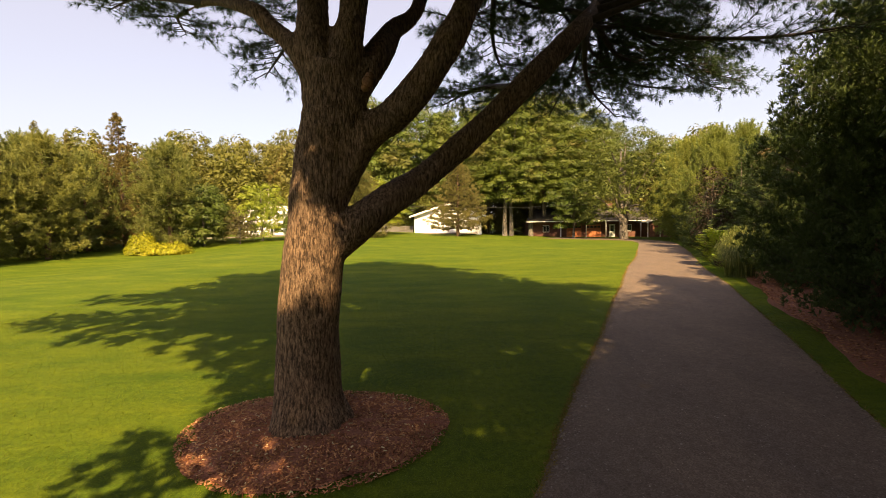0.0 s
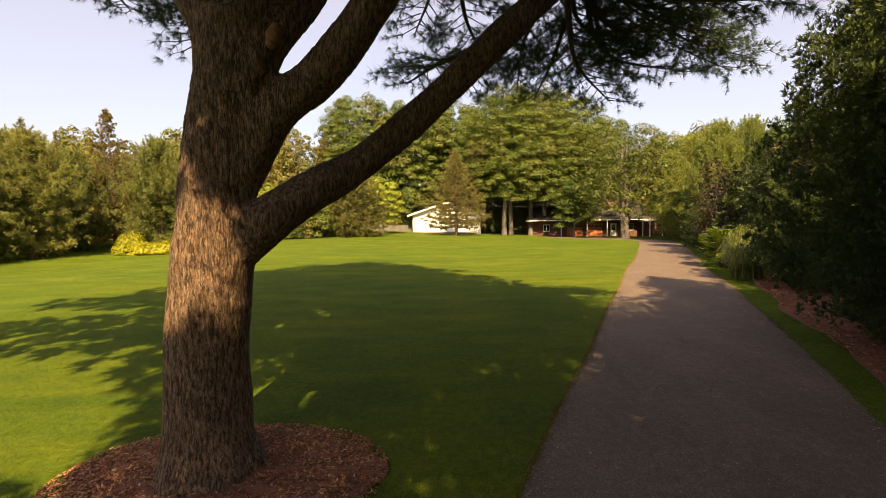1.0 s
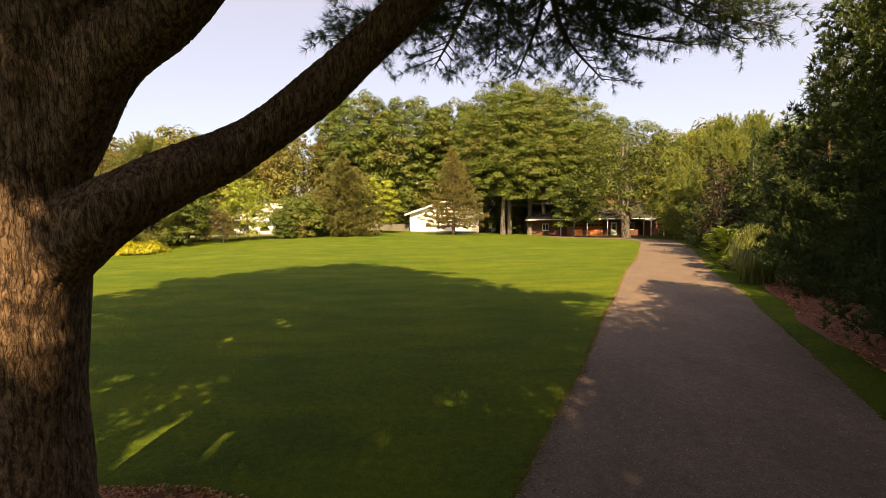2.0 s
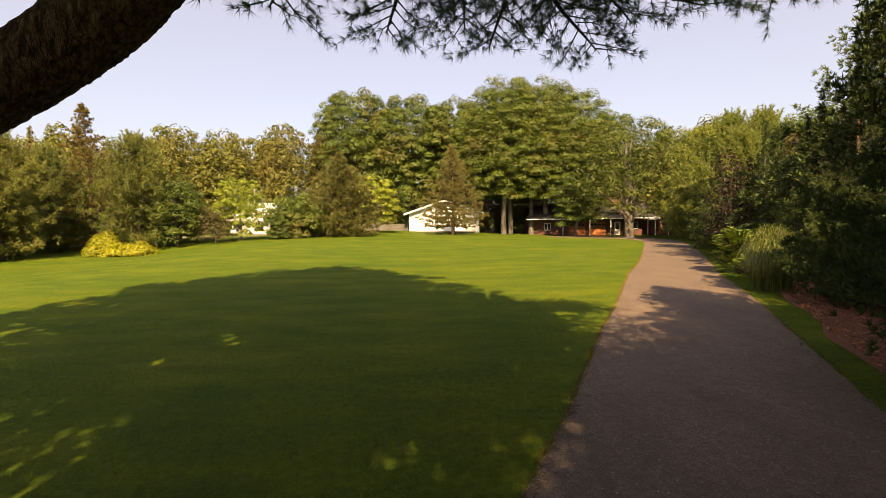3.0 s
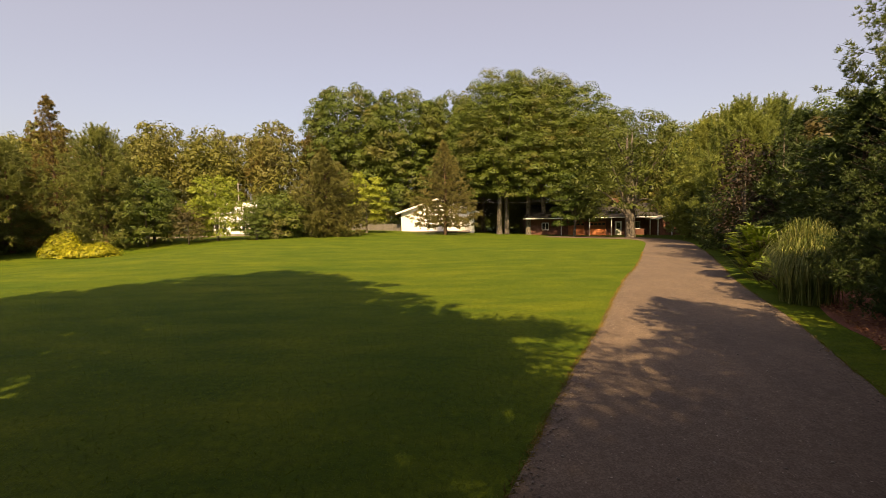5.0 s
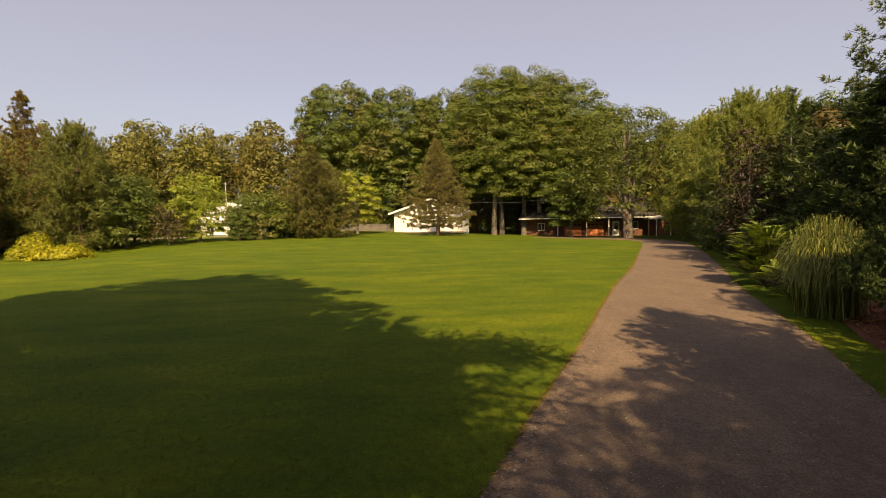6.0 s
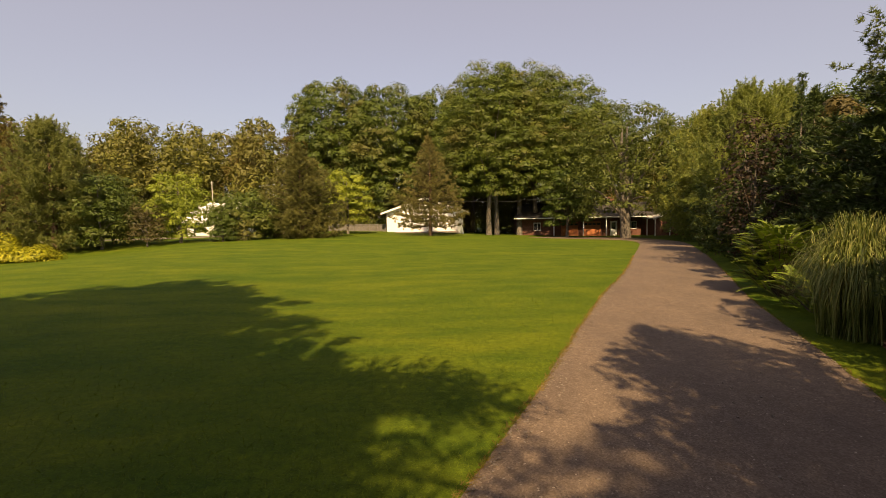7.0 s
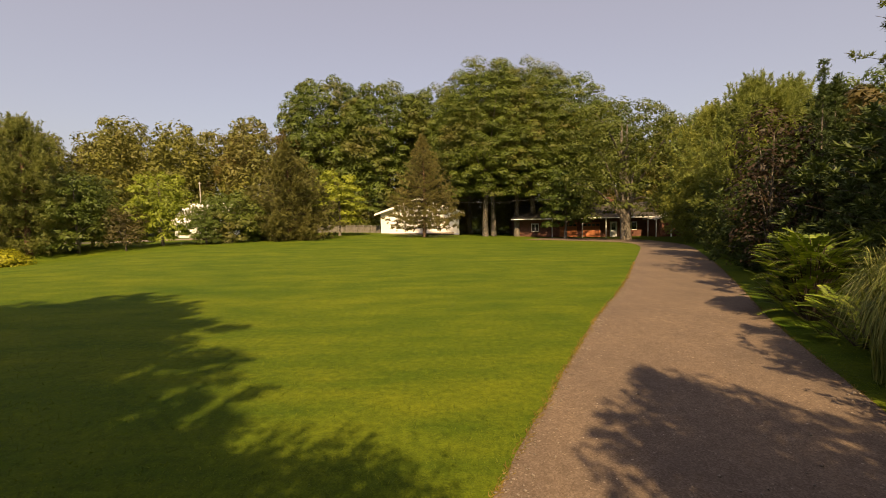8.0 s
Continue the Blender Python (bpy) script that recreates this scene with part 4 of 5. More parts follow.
        return side * (1 - 0.03 * max(0, z - 9))

    wood, C, A = [], [], []
    for k in range(140):
        z = 5.0 + 8.9 * (k / 140) ** 0.95
        az = k * 2.399963
        o = np.array([math.cos(az), math.sin(az), 0])
        if o[1] < 0 and abs(o[0] - 0.05) < 0.14:
            az += 0.22
            o = np.array([math.cos(az), math.sin(az), 0])
        if o[1] > -0.15:
            z = max(z, rng.uniform(7.0, 8.2))
        L = 6.9 * math.sqrt(max(0.06, 1 - ((z - 7.0) / 8.6) ** 2)) * rng.uniform(0.78, 1.06) * reach_to(o, z)
        p0 = np.array([-1.2, 4.5, z]) + o * 0.1
        path = spline([p0, p0 + o * L * 0.5 + (0, 0, 0.35), p0 + o * L + (0, 0, 0.5)], 12)
        wood.append(tube(path, [0.075, 0.045, 0.012], 5))
        tw, c, a = bough(path, rng, 1.25, 0.2)
        C += c
        A += a
    # an unseen layer of boughs added to close sunny gaps over the lawn
    for k in range(22):
        az = math.radians(-78 + 5.2 * k)
        o = np.array([math.cos(az), math.sin(az), 0])
        z = 6.3 + 0.6 * (k % 4)
        p0 = np.array([-1.0, 4.4, z])
        path = spline([p0, p0 + o * 2.6 + (0, 0, 0.4), p0 + o * (5.2 - 1.6 * max(0, o[1])) + (0, 0, 0.3)], 12)
        wood.append(tube(path, [0.07, 0.04, 0.012], 5))
        tw, c, a = bough(path, rng, 1.25, 0.2)
        C += c
        A += a
    # two thick sprays hang low behind the trunk, on the sun's side, added unseen to shade it and the mulch
    for lo, hi, count in (((-2.2, -1.6, 5.1), (-0.5, -0.4, 6.1), 300), ((-2.9, -1.4, 4.2), (0.1, -0.5, 4.8), 170)):
        C += list(rng.uniform(lo, hi, (count, 3)))
        A += list(rand_dirs(rng, count))
    C, A = np.array(C), np.array(A)
    keep = shaft(C)
    fol_high = tufts(C[keep], A[keep], 7, 0.26, 0.075, 0.85, rng)
    tagged(part("branching", join(wood), M_TWIG, e), kind="stuff")
    part("crown", fol_high, M_NEEDLE, e)
    return e


great_pine()

# ---- pines along the driveway ----
near_pine = conifer(21, 9.2, 2.95, 0.3, 0.2, 0.4, 9, -0.25, 9, 0.14, 0.036, 0.09, 0.32, 0.85, 2.1, 0.36, 0.2, 0.06)
GROUP_R = "pines beside the driveway"


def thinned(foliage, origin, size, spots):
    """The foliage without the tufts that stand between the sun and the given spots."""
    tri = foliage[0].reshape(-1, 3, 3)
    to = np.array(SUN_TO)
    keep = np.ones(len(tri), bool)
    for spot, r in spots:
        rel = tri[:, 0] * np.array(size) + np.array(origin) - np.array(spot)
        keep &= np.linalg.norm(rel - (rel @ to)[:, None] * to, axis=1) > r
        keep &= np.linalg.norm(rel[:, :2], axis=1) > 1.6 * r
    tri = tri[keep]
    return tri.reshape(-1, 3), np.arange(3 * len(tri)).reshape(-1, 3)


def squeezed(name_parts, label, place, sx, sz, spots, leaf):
    """A copy of the near pine, made slimmer or lower, with gaps cut so that the sun reaches the spots."""
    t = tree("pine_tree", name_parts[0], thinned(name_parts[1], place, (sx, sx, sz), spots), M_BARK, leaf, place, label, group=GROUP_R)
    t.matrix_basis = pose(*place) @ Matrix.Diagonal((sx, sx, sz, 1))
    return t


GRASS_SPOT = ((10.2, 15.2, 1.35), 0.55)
squeezed(near_pine, "dense white pine with branches down to the mulch bed", (13.6, 10.9, -0.03), 0.97, 0.75, [GRASS_SPOT], M_PINE_SHADED)
squeezed(near_pine, "dense white pine overhanging the driveway's verge", (8.15, 8.1, -0.03), 0.64, 0.8, [GRASS_SPOT], M_PINE_SHADED)
squeezed(near_pine, "tall white pine rising out of the mulch bed", (12.7, 11.4, -0.03), 0.58, 0.78, [GRASS_SPOT], M_PINE_SHADED)
squeezed(near_pine, "young white pine standing in the mulch beside the tall grass", (10.55, 13.1, -0.03), 0.4, 0.5, [GRASS_SPOT], M_PINE_SHADED)

mid_pine = conifer(33, 10.0, 3.3, 0.3, 0.2, 0.5, 8, -0.25, 9, 0.24, 0.045, 0.42, 0.3, 1.0, 2.6, 0.4, 0.32, 0.08, 8, 6)
hedge_pine = conifer(39, 10.0, 3.3, 0.3, 0.2, 0.55, 8, -0.25, 7, 0.3, 0.1, 0.6, 0.3, 1.0, 2.3, 0.4, 0.34, 0.08, 5)
thin_pine = conifer(34, 12.0, 2.9, 0.8, 0.15, 0.62, 5, -0.1, 7, 0.17, 0.03, 0.3, 0.65, 0.9, 0.72, 0.3, 0.1, 0.16, 5)
spruce = conifer(35, 11.6, 4.7, 1.3, 0.2, 0.5, 9, 0.1, 9, 0.24, 0.04, 0.24, 0.25, 0.7, 0.95, 0.3)
dense_spruce = conifer(36, 9.2, 4.9, 0.1, 0.2, 0.45, 10, 0.08, 8, 0.3, 0.05, 0.3, 0.25, 0.7, 1.3, 0.34)

t_mid = tree("pine_tree", *mid_pine, M_BARK, M_PINE, place_of(-26.6, 42.8), "full blue-green white pine at the lawn's edge", group="row of trees beyond the lawn")
for x, y, a, s, sz in ((-31.2, 34.6, 40, 0.95, 0.95), (-32.5, 30.5, 160, 1.0, 0.95), (-31.5, 24.5, 80, 0.9, 0.9), (-35.5, 37.5, 300, 1.1, 1.0), (-34.0, 42.0, 200, 0.9, 0.9)):
    copy_thing(t_mid, at_ground(x, y, a, s, sz))
t_dark = tree("pine_tree", *hedge_pine, M_BARK, M_PINE_SHADED, place_of(23.5, 22.0), "dark green pine in the row beside the driveway", group=GROUP_R, turn=50, size=0.9)
# many copies stand out of view, added to shade the driveway and hedge row
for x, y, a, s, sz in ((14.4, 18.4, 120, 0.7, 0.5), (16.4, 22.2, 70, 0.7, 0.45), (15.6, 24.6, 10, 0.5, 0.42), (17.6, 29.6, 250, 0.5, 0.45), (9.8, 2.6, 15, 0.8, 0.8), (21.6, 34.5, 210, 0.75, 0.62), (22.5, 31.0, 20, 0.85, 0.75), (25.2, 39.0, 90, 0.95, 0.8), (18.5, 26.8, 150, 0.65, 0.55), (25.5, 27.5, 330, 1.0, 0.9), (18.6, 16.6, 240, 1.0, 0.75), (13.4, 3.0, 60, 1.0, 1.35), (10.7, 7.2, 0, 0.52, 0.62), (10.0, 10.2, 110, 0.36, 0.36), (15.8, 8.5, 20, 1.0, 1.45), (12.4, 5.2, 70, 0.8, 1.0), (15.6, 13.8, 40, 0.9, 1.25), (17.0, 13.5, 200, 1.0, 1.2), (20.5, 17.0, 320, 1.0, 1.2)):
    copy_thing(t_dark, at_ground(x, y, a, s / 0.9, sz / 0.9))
brown_pine = conifer(59, 12.2, 3.9, 0.6, 0.15, 0.55, 8, 0.05, 9, 0.18, 0.045, 0.2, 0.5, 0.9, 0.95, 0.3, 0.1, 0.16, 4)
tree("pine_tree", *brown_pine, M_BARK, M_PINE_BROWN, place_of(-32.4, 44.6), "tall thin browning conifer with a sparse top", group="row of trees beyond the lawn", size=1.1)
t_thin = tree("spruce_tree", *thin_pine, M_BARK, M_SPRUCE, place_of(-36.5, 40.0), "tall narrow spruce rising over the row of trees", group="row of trees beyond the lawn", turn=90)
copy_thing(t_thin, at_ground(-37.2, 44.2, 30, 0.9, 0.95))
tree("spruce_tree", *spruce, M_BARK, M_SPRUCE, place_of(2.1, 61.0), "olive-brown spruce with a bare lower trunk before the white shed")
tree("spruce_tree", *dense_spruce, M_BARK, M_SPRUCE_DARK, place_of(-10.8, 53.7), "broad dark spruce with branches down to the lawn")
tall_pine = conifer(37, 12.8, 3.7, 0.6, 0.22, 0.52, 9, -0.05, 10, 0.17, 0.036, 0.32, 0.4, 1.0, 1.9, 0.36, 0.24, 0.08, 7)
tree("pine_tree", *tall_pine, M_BARK, M_PINE_MID, place_of(23.9, 25.8), "tall white pine with long ragged boughs rising above the hedge row", group=GROUP_R, size=1.1)
pale = tree("pine_tree", *mid_pine, M_BARK, M_PINE_PALE, place_of(25.0, 44.5), "pale green white pine with upright shoots beyond the driveway", group="pale pines at the bend")
for x, y, a, s, sz in ((21.3, 34.5, 100, 0.85, 0.88), (17.5, 27.8, 220, 0.6, 0.64), (27.0, 39.5, 30, 1.0, 1.02), (23.8, 39.0, 300, 0.8, 0.85)):
    copy_thing(pale, at_ground(x, y, a, s, sz))

# ---- leafy trees ----
maple_a = broadleaf(41, 22.6, 6.6, 5.2, 0.31, 850, 80, 0.115, 0.62, bulk=0.73)
shade_tree = broadleaf(40, 22.6, 6.6, 4.5, 0.31, 700, 40, 0.2, 0.62, bulk=0.75)
maple_b = broadleaf(42, 22.8, 7.9, 2.5, 0.4, 1120, 70, 0.175, 0.65, bulk=0.78)
maple_c = broadleaf(43, 14.8, 6.8, 2.6, 0.4, 500, 46, 0.14, 0.65, stems=2, bulk=0.75)
round_tree = broadleaf(44, 6.3, 2.5, 0.35, 0.1, 170, 70, 0.1, 0.7, stems=2, bulk=0.9)
poplar = broadleaf(45, 11.6, 3.6, 0.8, 0.2, 420, 56, 0.13, 1.1, bulk=0.8)

GROUP_M = "tall maples round the houses"
m_a = tree("maple_tree", *maple_a, M_BARK_GREY, M_MAPLE, place_of(9.7, 68.5), "tall green maple with a pale bare lower trunk", group=GROUP_M)
for x, y, a, s, sz in ((10.9, 69.8, 120, 0.9, 0.99), (14.1, 70.3, 70, 1.0, 1.03), (16.5, 71.2, 230, 1.1, 1.0), (20.6, 73.0, 150, 1.12, 1.0), (8.0, 77.0, 300, 0.9, 0.92), (29.5, 82.0, 10, 1.0, 0.92)):
    copy_thing(m_a, at_ground(x, y, a, s, sz))
# unseen maples added behind the start to throw shade on driveway and lawn
m_s = tree("maple_tree", *shade_tree, M_BARK_GREY, M_MAPLE, place_of(15.0, -14.0), "spreading green maple behind the start of the driveway", group=GROUP_M)
for x, y, a, s, sz in ((8.2, -3.4, 40, 0.62, 0.62), (3.5, -5.6, 250, 0.64, 0.68), (5.0, -10.5, 20, 0.7, 0.72), (-3.6, -6.0, 80, 0.22, 0.28), (1.3, -4.8, 160, 0.36, 0.46), (6.2, -2.6, 300, 0.5, 0.5), (9.5, -8.0, 100, 0.8, 0.7)):
    copy_thing(m_s, at_ground(x, y, a, s, sz))
# two more, added out of view to keep the hedge row in shade
for x, y, a, s, sz in ((17.6, 11.4, 40, 0.6, 0.58), (22.0, 15.2, 200, 0.62, 0.6)):
    tagged(copy_thing(m_s, at_ground(x, y, a, s, sz)), "green maple added unseen behind the pines to shade the hedge row", "tree", GROUP_M)
m_b = tree("maple_tree", *maple_b, M_BARK_GREY, M_MAPLE, place_of(-4.5, 80.0), "broad dark green maple behind the white shed", group=GROUP_M)
for x, y, a, s, sz in ((-14.8, 82.5, 100, 0.98, 1.07), (3.0, 84.0, 200, 0.9, 1.03)):
    copy_thing(m_b, at_ground(x, y, a, s, sz))
tree("maple_tree", *maple_c, M_BARK_GREY, M_MAPLE_GOLD, place_of(24.2, 58.5), "forked maple turning gold in front of the brick house", group=GROUP_M)
# added as a shade caster for the driveway, kept mostly out of view
MC = (8.7, 3.7, -0.03)
shade_maple = tree("maple_tree", maple_c[0], thinned(maple_c[1], MC, (0.5, 0.5, 0.48), [((9.8, 12.7, 0), 0.4)]), M_BARK_GREY, M_MAPLE, MC, "small forked maple added to shade the driveway", group=GROUP_M)
shade_maple.matrix_basis = pose(*MC) @ Matrix.Diagonal((0.5, 0.5, 0.48, 1))
tree("maple_tree", *broadleaf(46, 8.5, 3.0, 1.6, 0.16, 170, 60, 0.14), M_BARK_GREY, M_MAPLE, place_of(18.8, 63.0), "small maple with layered leaves before the garage", group=GROUP_M)
t_p = tree("poplar_tree", *poplar, M_BARK_GREY, M_POPLAR, place_of(29.0, 52.0), "pale green poplar beyond the driveway's bend", group="poplars at the bend")
for x, y, a, s, sz in ((33.5, 56.0, 80, 1.1, 1.05), (29.5, 45.0, 200, 0.85, 0.95), (33.0, 46.0, 300, 1.0, 0.95), (38.0, 50.0, 30, 1.1, 1.0), (31.5, 38.5, 60, 0.9, 0.9)):
    copy_thing(t_p, at_ground(x, y, a, s, sz))
tree("spruce_tree", *conifer(47, 6.2, 0.7, 0.4, 0.045, 0.3, 5, -0.35, 6, 0.1, 0.024, 0.2, 0.6, 0.9, 0.9, 0.3, 0.07, 0.12, 3), M_BARK_GREY, M_PINE_SHADED, place_of(15.9, 23.5), "slender young spruce standing above the hedge row")
tree("spruce_tree", *conifer(57, 6.0, 1.1, 0.4, 0.06, 0.36, 6, -0.3, 8, 0.13, 0.03, 0.16, 0.5, 0.9, 0.9, 0.3, 0.1, 0.12), M_BARK_GREY, M_PINE_SHADED, place_of(17.2, 24.6), "bushy young spruce in the hedge row")
tree("maple_tree", *broadleaf(58, 6.0, 1.7, 0.6, 0.1, 130, 60, 0.09, 0.8, bulk=0.8), M_BARK_GREY, M_RUSSET, place_of(18.9, 25.0), "small leafy tree turning russet in the hedge row", group=GROUP_M)
tree("plum_tree", *broadleaf(48, 4.7, 0.75, 0.4, 0.06, 70, 40, 0.055, 1.0), M_BARK_GREY, M_RED, place_of(13.7, 22.3), "dark purple-leaved tree beside the driveway")

GROUP_L = "row of trees beyond the lawn"
tree("maple_tree", *round_tree, M_BARK_GREY, M_YELLOWGREEN, place_of(-19.6, 47.7), "small yellow-green round tree", group=GROUP_L)
r2 = tree("maple_tree", *round_tree, M_BARK_GREY, M_MAPLE, place_of(-24.2, 44.4), "small dark green tree with a bare stem", group=GROUP_L, turn=70)
for x, y, a, s, sz in ((-15.9, 47.8, 140, 0.55, 0.55), (-26.0, 48.0, 200, 1.0, 1.0), (-12.5, 58.5, 20, 1.1, 0.9)):
    copy_thing(r2, at_ground(x, y, a, s, sz))
tree("shrub", *broadleaf(49, 4.5, 2.8, 0.15, 0.09, 220, 70, 0.1, 0.85, bulk=0.8), M_BARK_GREY, M_MAPLE, place_of(-15.0, 50.5), "dense round bright green shrub", "shrub", GROUP_L)
tree("shrub", *broadleaf(50, 3.6, 1.2, 0.5, 0.06, 60, 50, 0.08, 0.9), M_BARK_GREY, M_RUSSET, place_of(-20.8, 45.0), "russet-brown leafy shrub under the trees", "shrub", GROUP_L)
tree("maple_tree", *broadleaf(51, 7.8, 2.9, 1.4, 0.14, 190, 66, 0.12, bulk=0.85), M_BARK_GREY, M_YELLOWGREEN, place_of(-8.2, 63.0), "bright yellow-green maple by the fence", group=GROUP_L)


def golden_shrub(seed, x, y, h, r, label):
    w, f = broadleaf(seed, h, r, 0.08, 0.03, 50, 80, 0.075, 0.8, stems=2)
    return tree("shrub", w, f, M_BARK_GREY, M_YELLOW, place_of(x, y), label, "shrub", "golden shrubs")


golden_shrub(61, -26.4, 38.6, 1.8, 0.7, "round golden-yellow shrub at the lawn's edge")
golden_shrub(62, -25.7, 37.5, 0.85, 1.0, "low golden-yellow shrub spreading on the lawn's edge")
golden_shrub(63, -24.2, 37.4, 0.8, 1.0, "low golden-yellow shrub spreading on the lawn's edge")
golden_shrub(64, -22.9, 37.5, 0.75, 0.9, "low golden-yellow shrub spreading on the lawn's edge")


def far_woods():
    """The wood behind everything: many overlapping crowns as one mass."""
    rng = np.random.default_rng(71)
    kinds = [broadleaf(72, 21.5, 5.2, 0.5, 0.3, 480, 16, 0.3, 0.8, bulk=1.0), broadleaf(73, 22.6, 4.6, 0.5, 0.3, 480, 16, 0.3, 0.9, bulk=1.0), conifer(74, 18.5, 5.0, 0.6, 0.25, 1.15, 7, 0.0, 5, 0.45, 0.19, 1.15, 0.45, 1.0, 3.2, 0.4, 0.75)]
    leafy, needle = [], []
    spots = [(x + rng.uniform(-2, 2), 88 + rng.uniform(-4, 14) + 0.1 * abs(x), rng.uniform(0.84, 0.94)) for x in np.arange(-86, 74, 5.0)]
    spots += [(x + rng.uniform(-1.5, 1.5), 76 + rng.uniform(-3, 5), rng.uniform(0.72, 0.8)) for x in np.arange(-68, -16, 3.3)]
    spots += [(-38 - rng.uniform(0, 12), y, rng.uniform(0.5, 0.62)) for y in np.arange(14, 74, 5.0)]
    spots += [(34 + rng.uniform(0, 10), y, rng.uniform(0.7, 0.9)) for y in np.arange(64, 86, 4.0)]
    spots += [(x + rng.uniform(-1, 1), 84 + rng.uniform(-2, 3), rng.uniform(0.3, 0.42)) for x in np.arange(-46, 50, 3.6)]
    spots += [(-54 - rng.uniform(0, 8), y, rng.uniform(0.55, 0.68)) for y in np.arange(24, 76, 7.0)]
    spots += [(x + rng.uniform(-1, 1), 75 + rng.uniform(-1, 3), rng.uniform(0.3, 0.4)) for x in np.arange(-8, 40, 2.6)]
    spots += [(x + rng.uniform(-0.8, 0.8), 79 + rng.uniform(-1, 2), rng.uniform(0.3, 0.4)) for x in np.arange(-14, 34, 2.0)]
    spots += [(x, -34 - rng.uniform(0, 10), rng.uniform(0.5, 0.65)) for x in np.arange(-40, 50, 13.0)]
    for x, y, s in spots:
        k = int(rng.choice(3, p=[0.4, 0.38, 0.22]))
        w, f = kinds[k]
        a = rng.uniform(0, 6.28)
        m = np.array([[np.cos(a), -np.sin(a), 0], [np.sin(a), np.cos(a), 0], [0, 0, 1]]) * s
        tri = f[0].reshape(-1, 3, 3)
        if y > 86:             # the back row shows only above the front one
            tri = tri[tri[:, 0, 2] > 11.0]
        if s < 0.45:
            tri = tri[rng.uniform(size=len(tri)) < 0.65]
        (needle if k == 2 else leafy).append((tri.reshape(-1, 3) @ m.T + np.array([x, y, float(ground_z(x, y)) - 0.2]), np.arange(3 * len(tri)).reshape(-1, 3)))
    solid("woods", join(leafy), M_WOODS, "mixed green wood of tall leafy trees closing the view", "woods", "stuff")
    solid("woods", join(needle), M_PINE_BROWN, "brownish green conifers in the far wood", "woods", "stuff")


far_woods()


# ---- plants beside the driveway ----
def arching_blades(seed, n, h, spread, width):
    rng = np.random.default_rng(seed)
    k = 7
    t = np.linspace(0, 1, k)
    vs, fs = [], []
    a = rng.uniform(0, 2 * np.pi, n)
    reach = spread * rng.uniform(0.05, 1.0, n) ** 0.6
    top = h * rng.uniform(0.8, 1.05, n) * (1 - 0.18 * (reach / spread) ** 2)
    root = rng.normal(0, 0.15, (n, 2))
    for q in range(n):
        o = np.array([math.cos(a[q]), math.sin(a[q])])
        xy = root[q] + o * (reach[q] * (0.45 * t + 0.55 * t ** 1.5))[:, None]
        z = top[q] * (1.9 * t - 0.9 * t ** 2 - (0.72 * (reach[q] / spread) ** 1.2) * t ** 3.5)
        s = np.array([-o[1], o[0], 0]) * width * 0.5
        c = np.concatenate([xy, np.maximum(z, 0.02)[:, None]], 1)
        wv = (1 - t ** 3 * 0.95)[:, None]
        vs.append(np.stack([c - s * wv, c + s * wv], 1).reshape(-1, 3))
        i = np.arange(k - 1) * 2 + q * 2 * k
        fs.append(np.stack([i, i + 1, i + 3, i + 2], 1))
    return np.concatenate(vs), np.concatenate(fs)


g = thing("ornamental_grass", place_of(10.35, 15.2), "tall arching clump of maiden grass beside the driveway", "grass")
part("blades", arching_blades(81, 3600, 1.97, 0.76, 0.015), M_REED, g)


def sumac(seed, x, y, h, r, fronds, label):
    """A shrub of long feather leaves: each frond has paired leaflets."""
    rng = np.random.default_rng(seed)
    e = thing("sumac_shrub", place_of(x, y), label, "shrub", "sumac shrubs")
    wood, vs, fs = [], [], []
    cnt = 0
    for q in range(fronds):
        a = rng.uniform(0, 6.28)
        rr = r * rng.uniform(0.1, 0.95)
        z = h * (0.12 + 0.76 * rng.uniform() ** 0.8 * (1 - 0.3 * (rr / r) ** 2))
        base = np.array([rr * 0.68 * math.cos(a), rr * 0.68 * math.sin(a), z])
        o = unit(np.array([math.cos(a), math.sin(a), rng.uniform(0.1, 1.5)]))
        L = rng.uniform(0.34, 0.5)
        t = np.linspace(0, 1, 11)[:, None]
        rib = base + o * L * t - np.array([0, 0, 0.28 * L]) * t ** 2
        wood.append(tube(rib, [0.006, 0.002], 3))
        if q % 4 == 0:
            wood.append(tube(spline([(0.1 * base[0], 0.1 * base[1], 0), base * (0.6, 0.6, 0.6), base], 5), [0.018, 0.008], 4))
        lat = unit(np.cross(o, [0, 0, 1]))
        for k in range(1, 11):
            for sd in (-1, 1):
                d = unit(lat * sd + o * 0.45 - np.array([0, 0, 0.25]))
                ll = 0.12 * (1 - 0.5 * abs(k / 10 - 0.45))
                w = unit(np.cross(d, np.cross(lat * sd, o))) * 0.02
                p = rib[k]
                vs.append(np.stack([p, p + d * ll * 0.45 - w, p + d * ll, p + d * ll * 0.45 + w]))
                fs.append(np.arange(4) + cnt)
                cnt += 4
    tagged(part("stalk_work", join(wood), M_TWIG, e), kind="stuff")
    part("leaves", (np.concatenate(vs), np.array(fs)), M_SUMAC, e)
    return e


sumac(91, 11.55, 18.3, 1.7, 1.05, 330, "bright green sumac with feathery leaves beside the driveway")
sumac(92, 11.0, 16.7, 0.75, 0.7, 70, "low green sumac sprouting beside the tall grass")


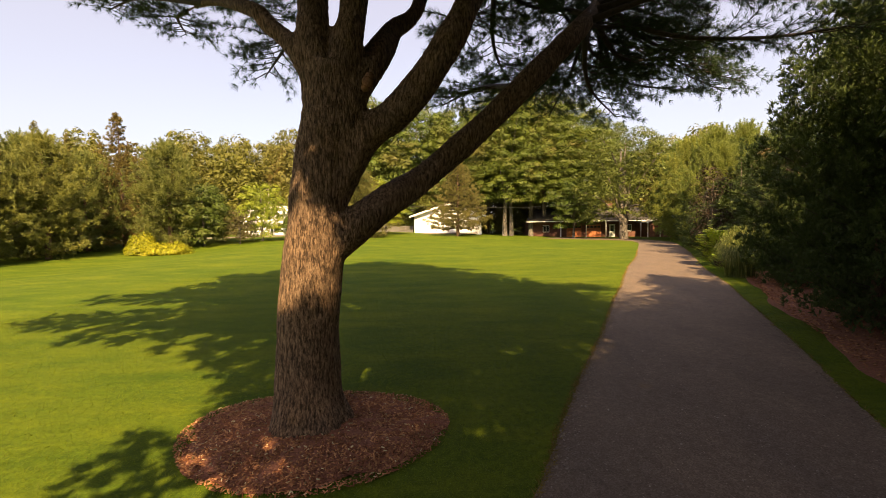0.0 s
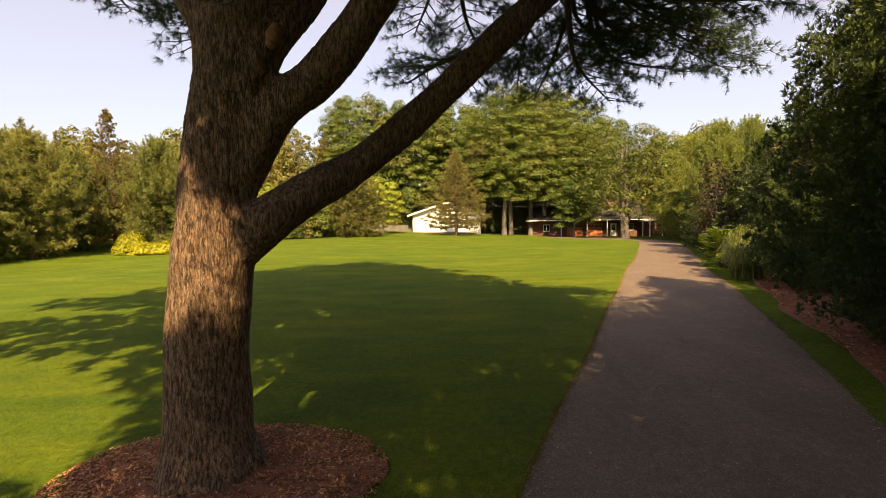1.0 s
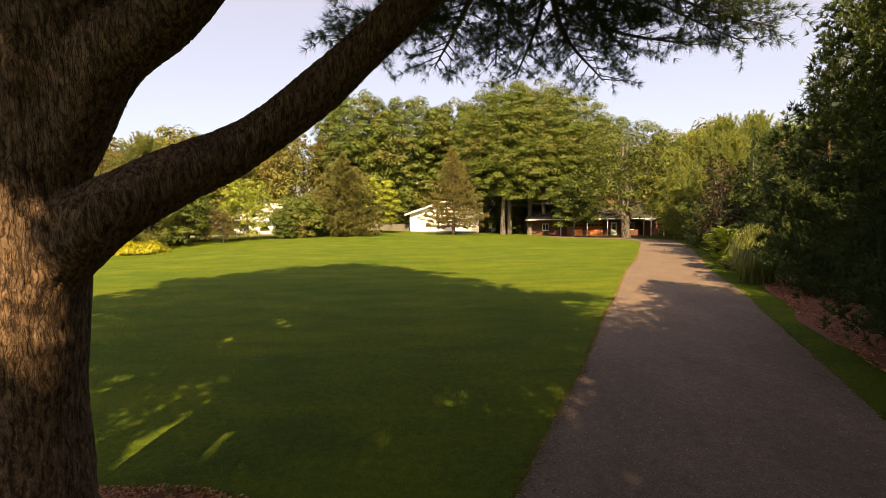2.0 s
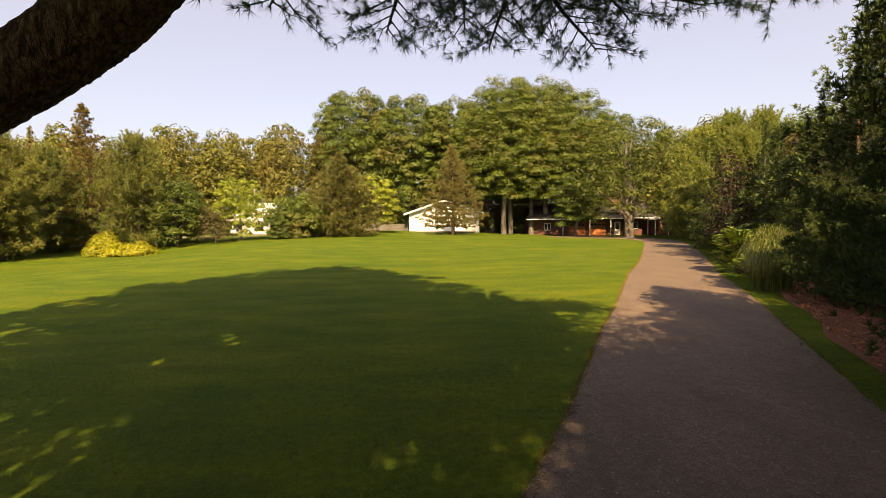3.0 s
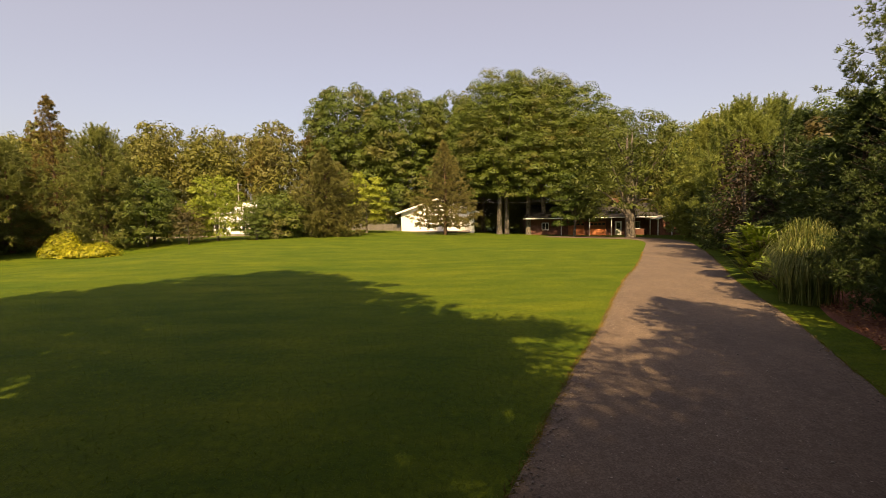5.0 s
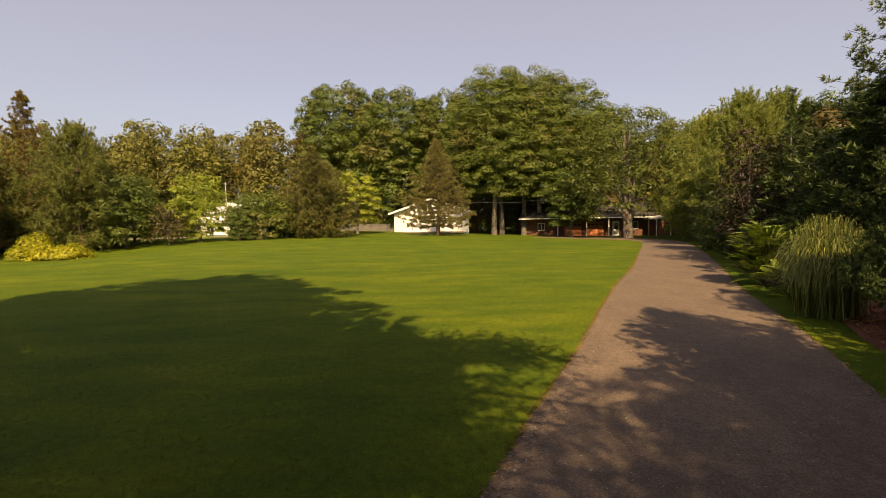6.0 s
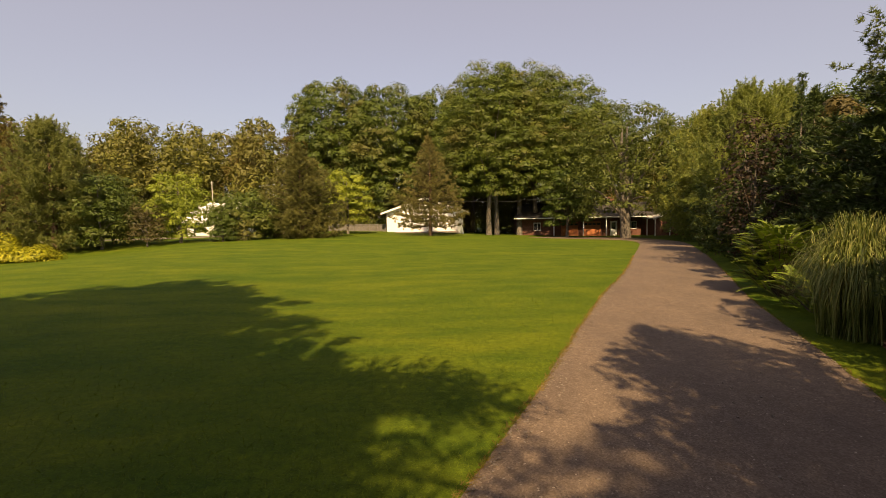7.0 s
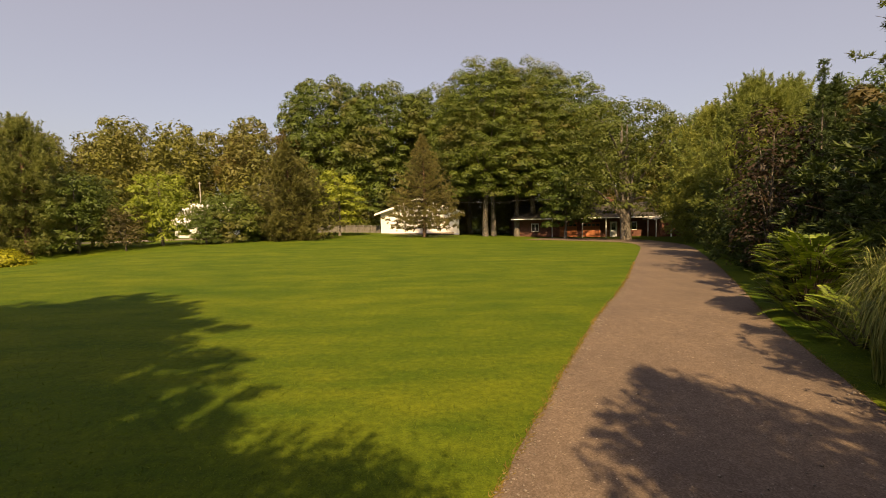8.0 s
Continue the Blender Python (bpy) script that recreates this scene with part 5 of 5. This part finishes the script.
# ---- lawn blades, chips, gravel and litter ----
def lawn_blades():
    rng = np.random.default_rng(101)
    n = 720000
    P = np.stack([rng.uniform(-10, 13, n), rng.uniform(2, 30, n)], 1)
    P = P[rng.uniform(size=n) < np.clip(1.15 - (P[:, 1] - 3) / 26, 0, 1) ** 2.2]
    x, y = P.T
    left = x < drive_left(y) + 0.03 * rng.normal(size=len(x)) - 0.01
    right = (x > drive_right(y) + 0.02 * rng.normal(size=len(x))) & (x < bed_edge(y) + 0.1 + 0.1 * rng.normal(size=len(x)))
    ring = (((x - RING_C[0]) / RING_R[0]) ** 2 + ((y - RING_C[1]) / RING_R[1]) ** 2) < 1 + 0.06 * rng.normal(size=len(x))
    P = P[(left | right) & ~ring]
    x, y = P.T
    n = len(P)
    base = np.stack([x, y, ground_z(x, y) - 0.004], 1)
    far = np.clip((y - 4) / 18, 0, 1)
    turn = rng.uniform(0, 2 * np.pi, n)
    d = np.stack([np.cos(turn), np.sin(turn), rng.uniform(0.3, 0.85, n)], 1)
    L = (0.034 - 0.01 * far)[:, None] * rng.uniform(0.6, 1.35, (n, 1))
    s = np.stack([-np.sin(turn), np.cos(turn), 0.3 * rng.normal(size=n)], 1) * (0.0035 + 0.004 * far)[:, None]
    v = np.stack([base - s, base + s, base + d * L], 1).reshape(-1, 3)
    return v, np.arange(3 * n).reshape(-1, 3)


def edge_blades():
    """Dry blades that lean over the driveway's edges."""
    rng = np.random.default_rng(103)
    n = 7000
    y = 2.5 + 26 * rng.uniform(size=n) ** 1.3
    side = rng.uniform(size=n) < 0.75
    x = np.where(side, drive_left(y) - 0.015, drive_right(y) + 0.015) + rng.normal(0, 0.022, n) + 0.02 * np.sin(y * 3.1) * np.sin(y * 1.3)
    base = np.stack([x, y, ground_z(x, y)], 1)
    d = rand_dirs(rng, n) * np.array([1, 1, 0]) + np.stack([np.where(side, 0.35, -0.35), np.zeros(n), np.full(n, 0.55)], 1)
    s = unit(np.cross(d, rand_dirs(rng, n))) * 0.0045
    v = np.stack([base - s, base + s, base + d * 0.055 * rng.uniform(0.5, 1.3, (n, 1))], 1).reshape(-1, 3)
    return v, np.arange(3 * n).reshape(-1, 3)


solid("dry_grass", edge_blades(), M_DRYGRASS, "dry straw-coloured grass fringing the driveway", "grass", "stuff")
solid("grass", lawn_blades(), M_BLADE, "short mown grass blades of the lawn", "grass", "stuff")

rngc = np.random.default_rng(111)
_r, _t = np.sqrt(rngc.uniform(0, 1, 11000)), rngc.uniform(0, 2 * np.pi, 11000)
pc = RING_C + np.stack([np.cos(_t), np.sin(_t)], 1) * RING_R * (_r * (1 + 0.04 * np.sin(3 * _t)))[:, None] * 1.07
solid("wood_chips", chips(pc, 0.016 + 0.07 * (1 - np.minimum(1, _r) ** 3), 0.0095, rngc, 2.8), M_CHIP, "loose red-brown chips of the mulch ring", "mulch", "stuff")
_q = rngc.choice(len(pc), 330, replace=False)
solid("wood_chips", chips(pc[_q], 0.026 + 0.07 * (1 - np.minimum(1, _r[_q]) ** 3), 0.009, rngc, 2.8), M_PALECHIP, "a few pale splinters strewn on the mulch ring", "mulch", "stuff")
yy = rngc.uniform(5, 16.5, 5500)
pb = np.stack([bed_edge(yy) + rngc.uniform(0, 1, 5500) ** 1.5 * 4.5, yy], 1)
solid("wood_chips", chips(pb, ground_z(pb[:, 0], pb[:, 1]) + 0.05, 0.018, rngc), M_CHIP, "loose chips and dry litter on the mulch bed", "mulch", "stuff")
yy = rngc.uniform(2.5, 24, 2600)
uu = np.where(rngc.uniform(size=2600) < 0.85, np.abs(rngc.normal(0, 0.035, 2600)), rngc.uniform(0, 1, 2600))
uu = np.where(rngc.uniform(size=2600) < 0.35, 1 - uu, uu)
pg = np.stack([drive_left(yy) * (1 - uu) + drive_right(yy) * uu, yy], 1)
solid("gravel", chips(pg, ground_z(pg[:, 0], pg[:, 1]) + 0.012 + 0.06 * uu * (1 - uu), 0.013, rngc, 1.3), M_STONE, "loose gravel scattered along the driveway's edges", "gravel", "stuff")
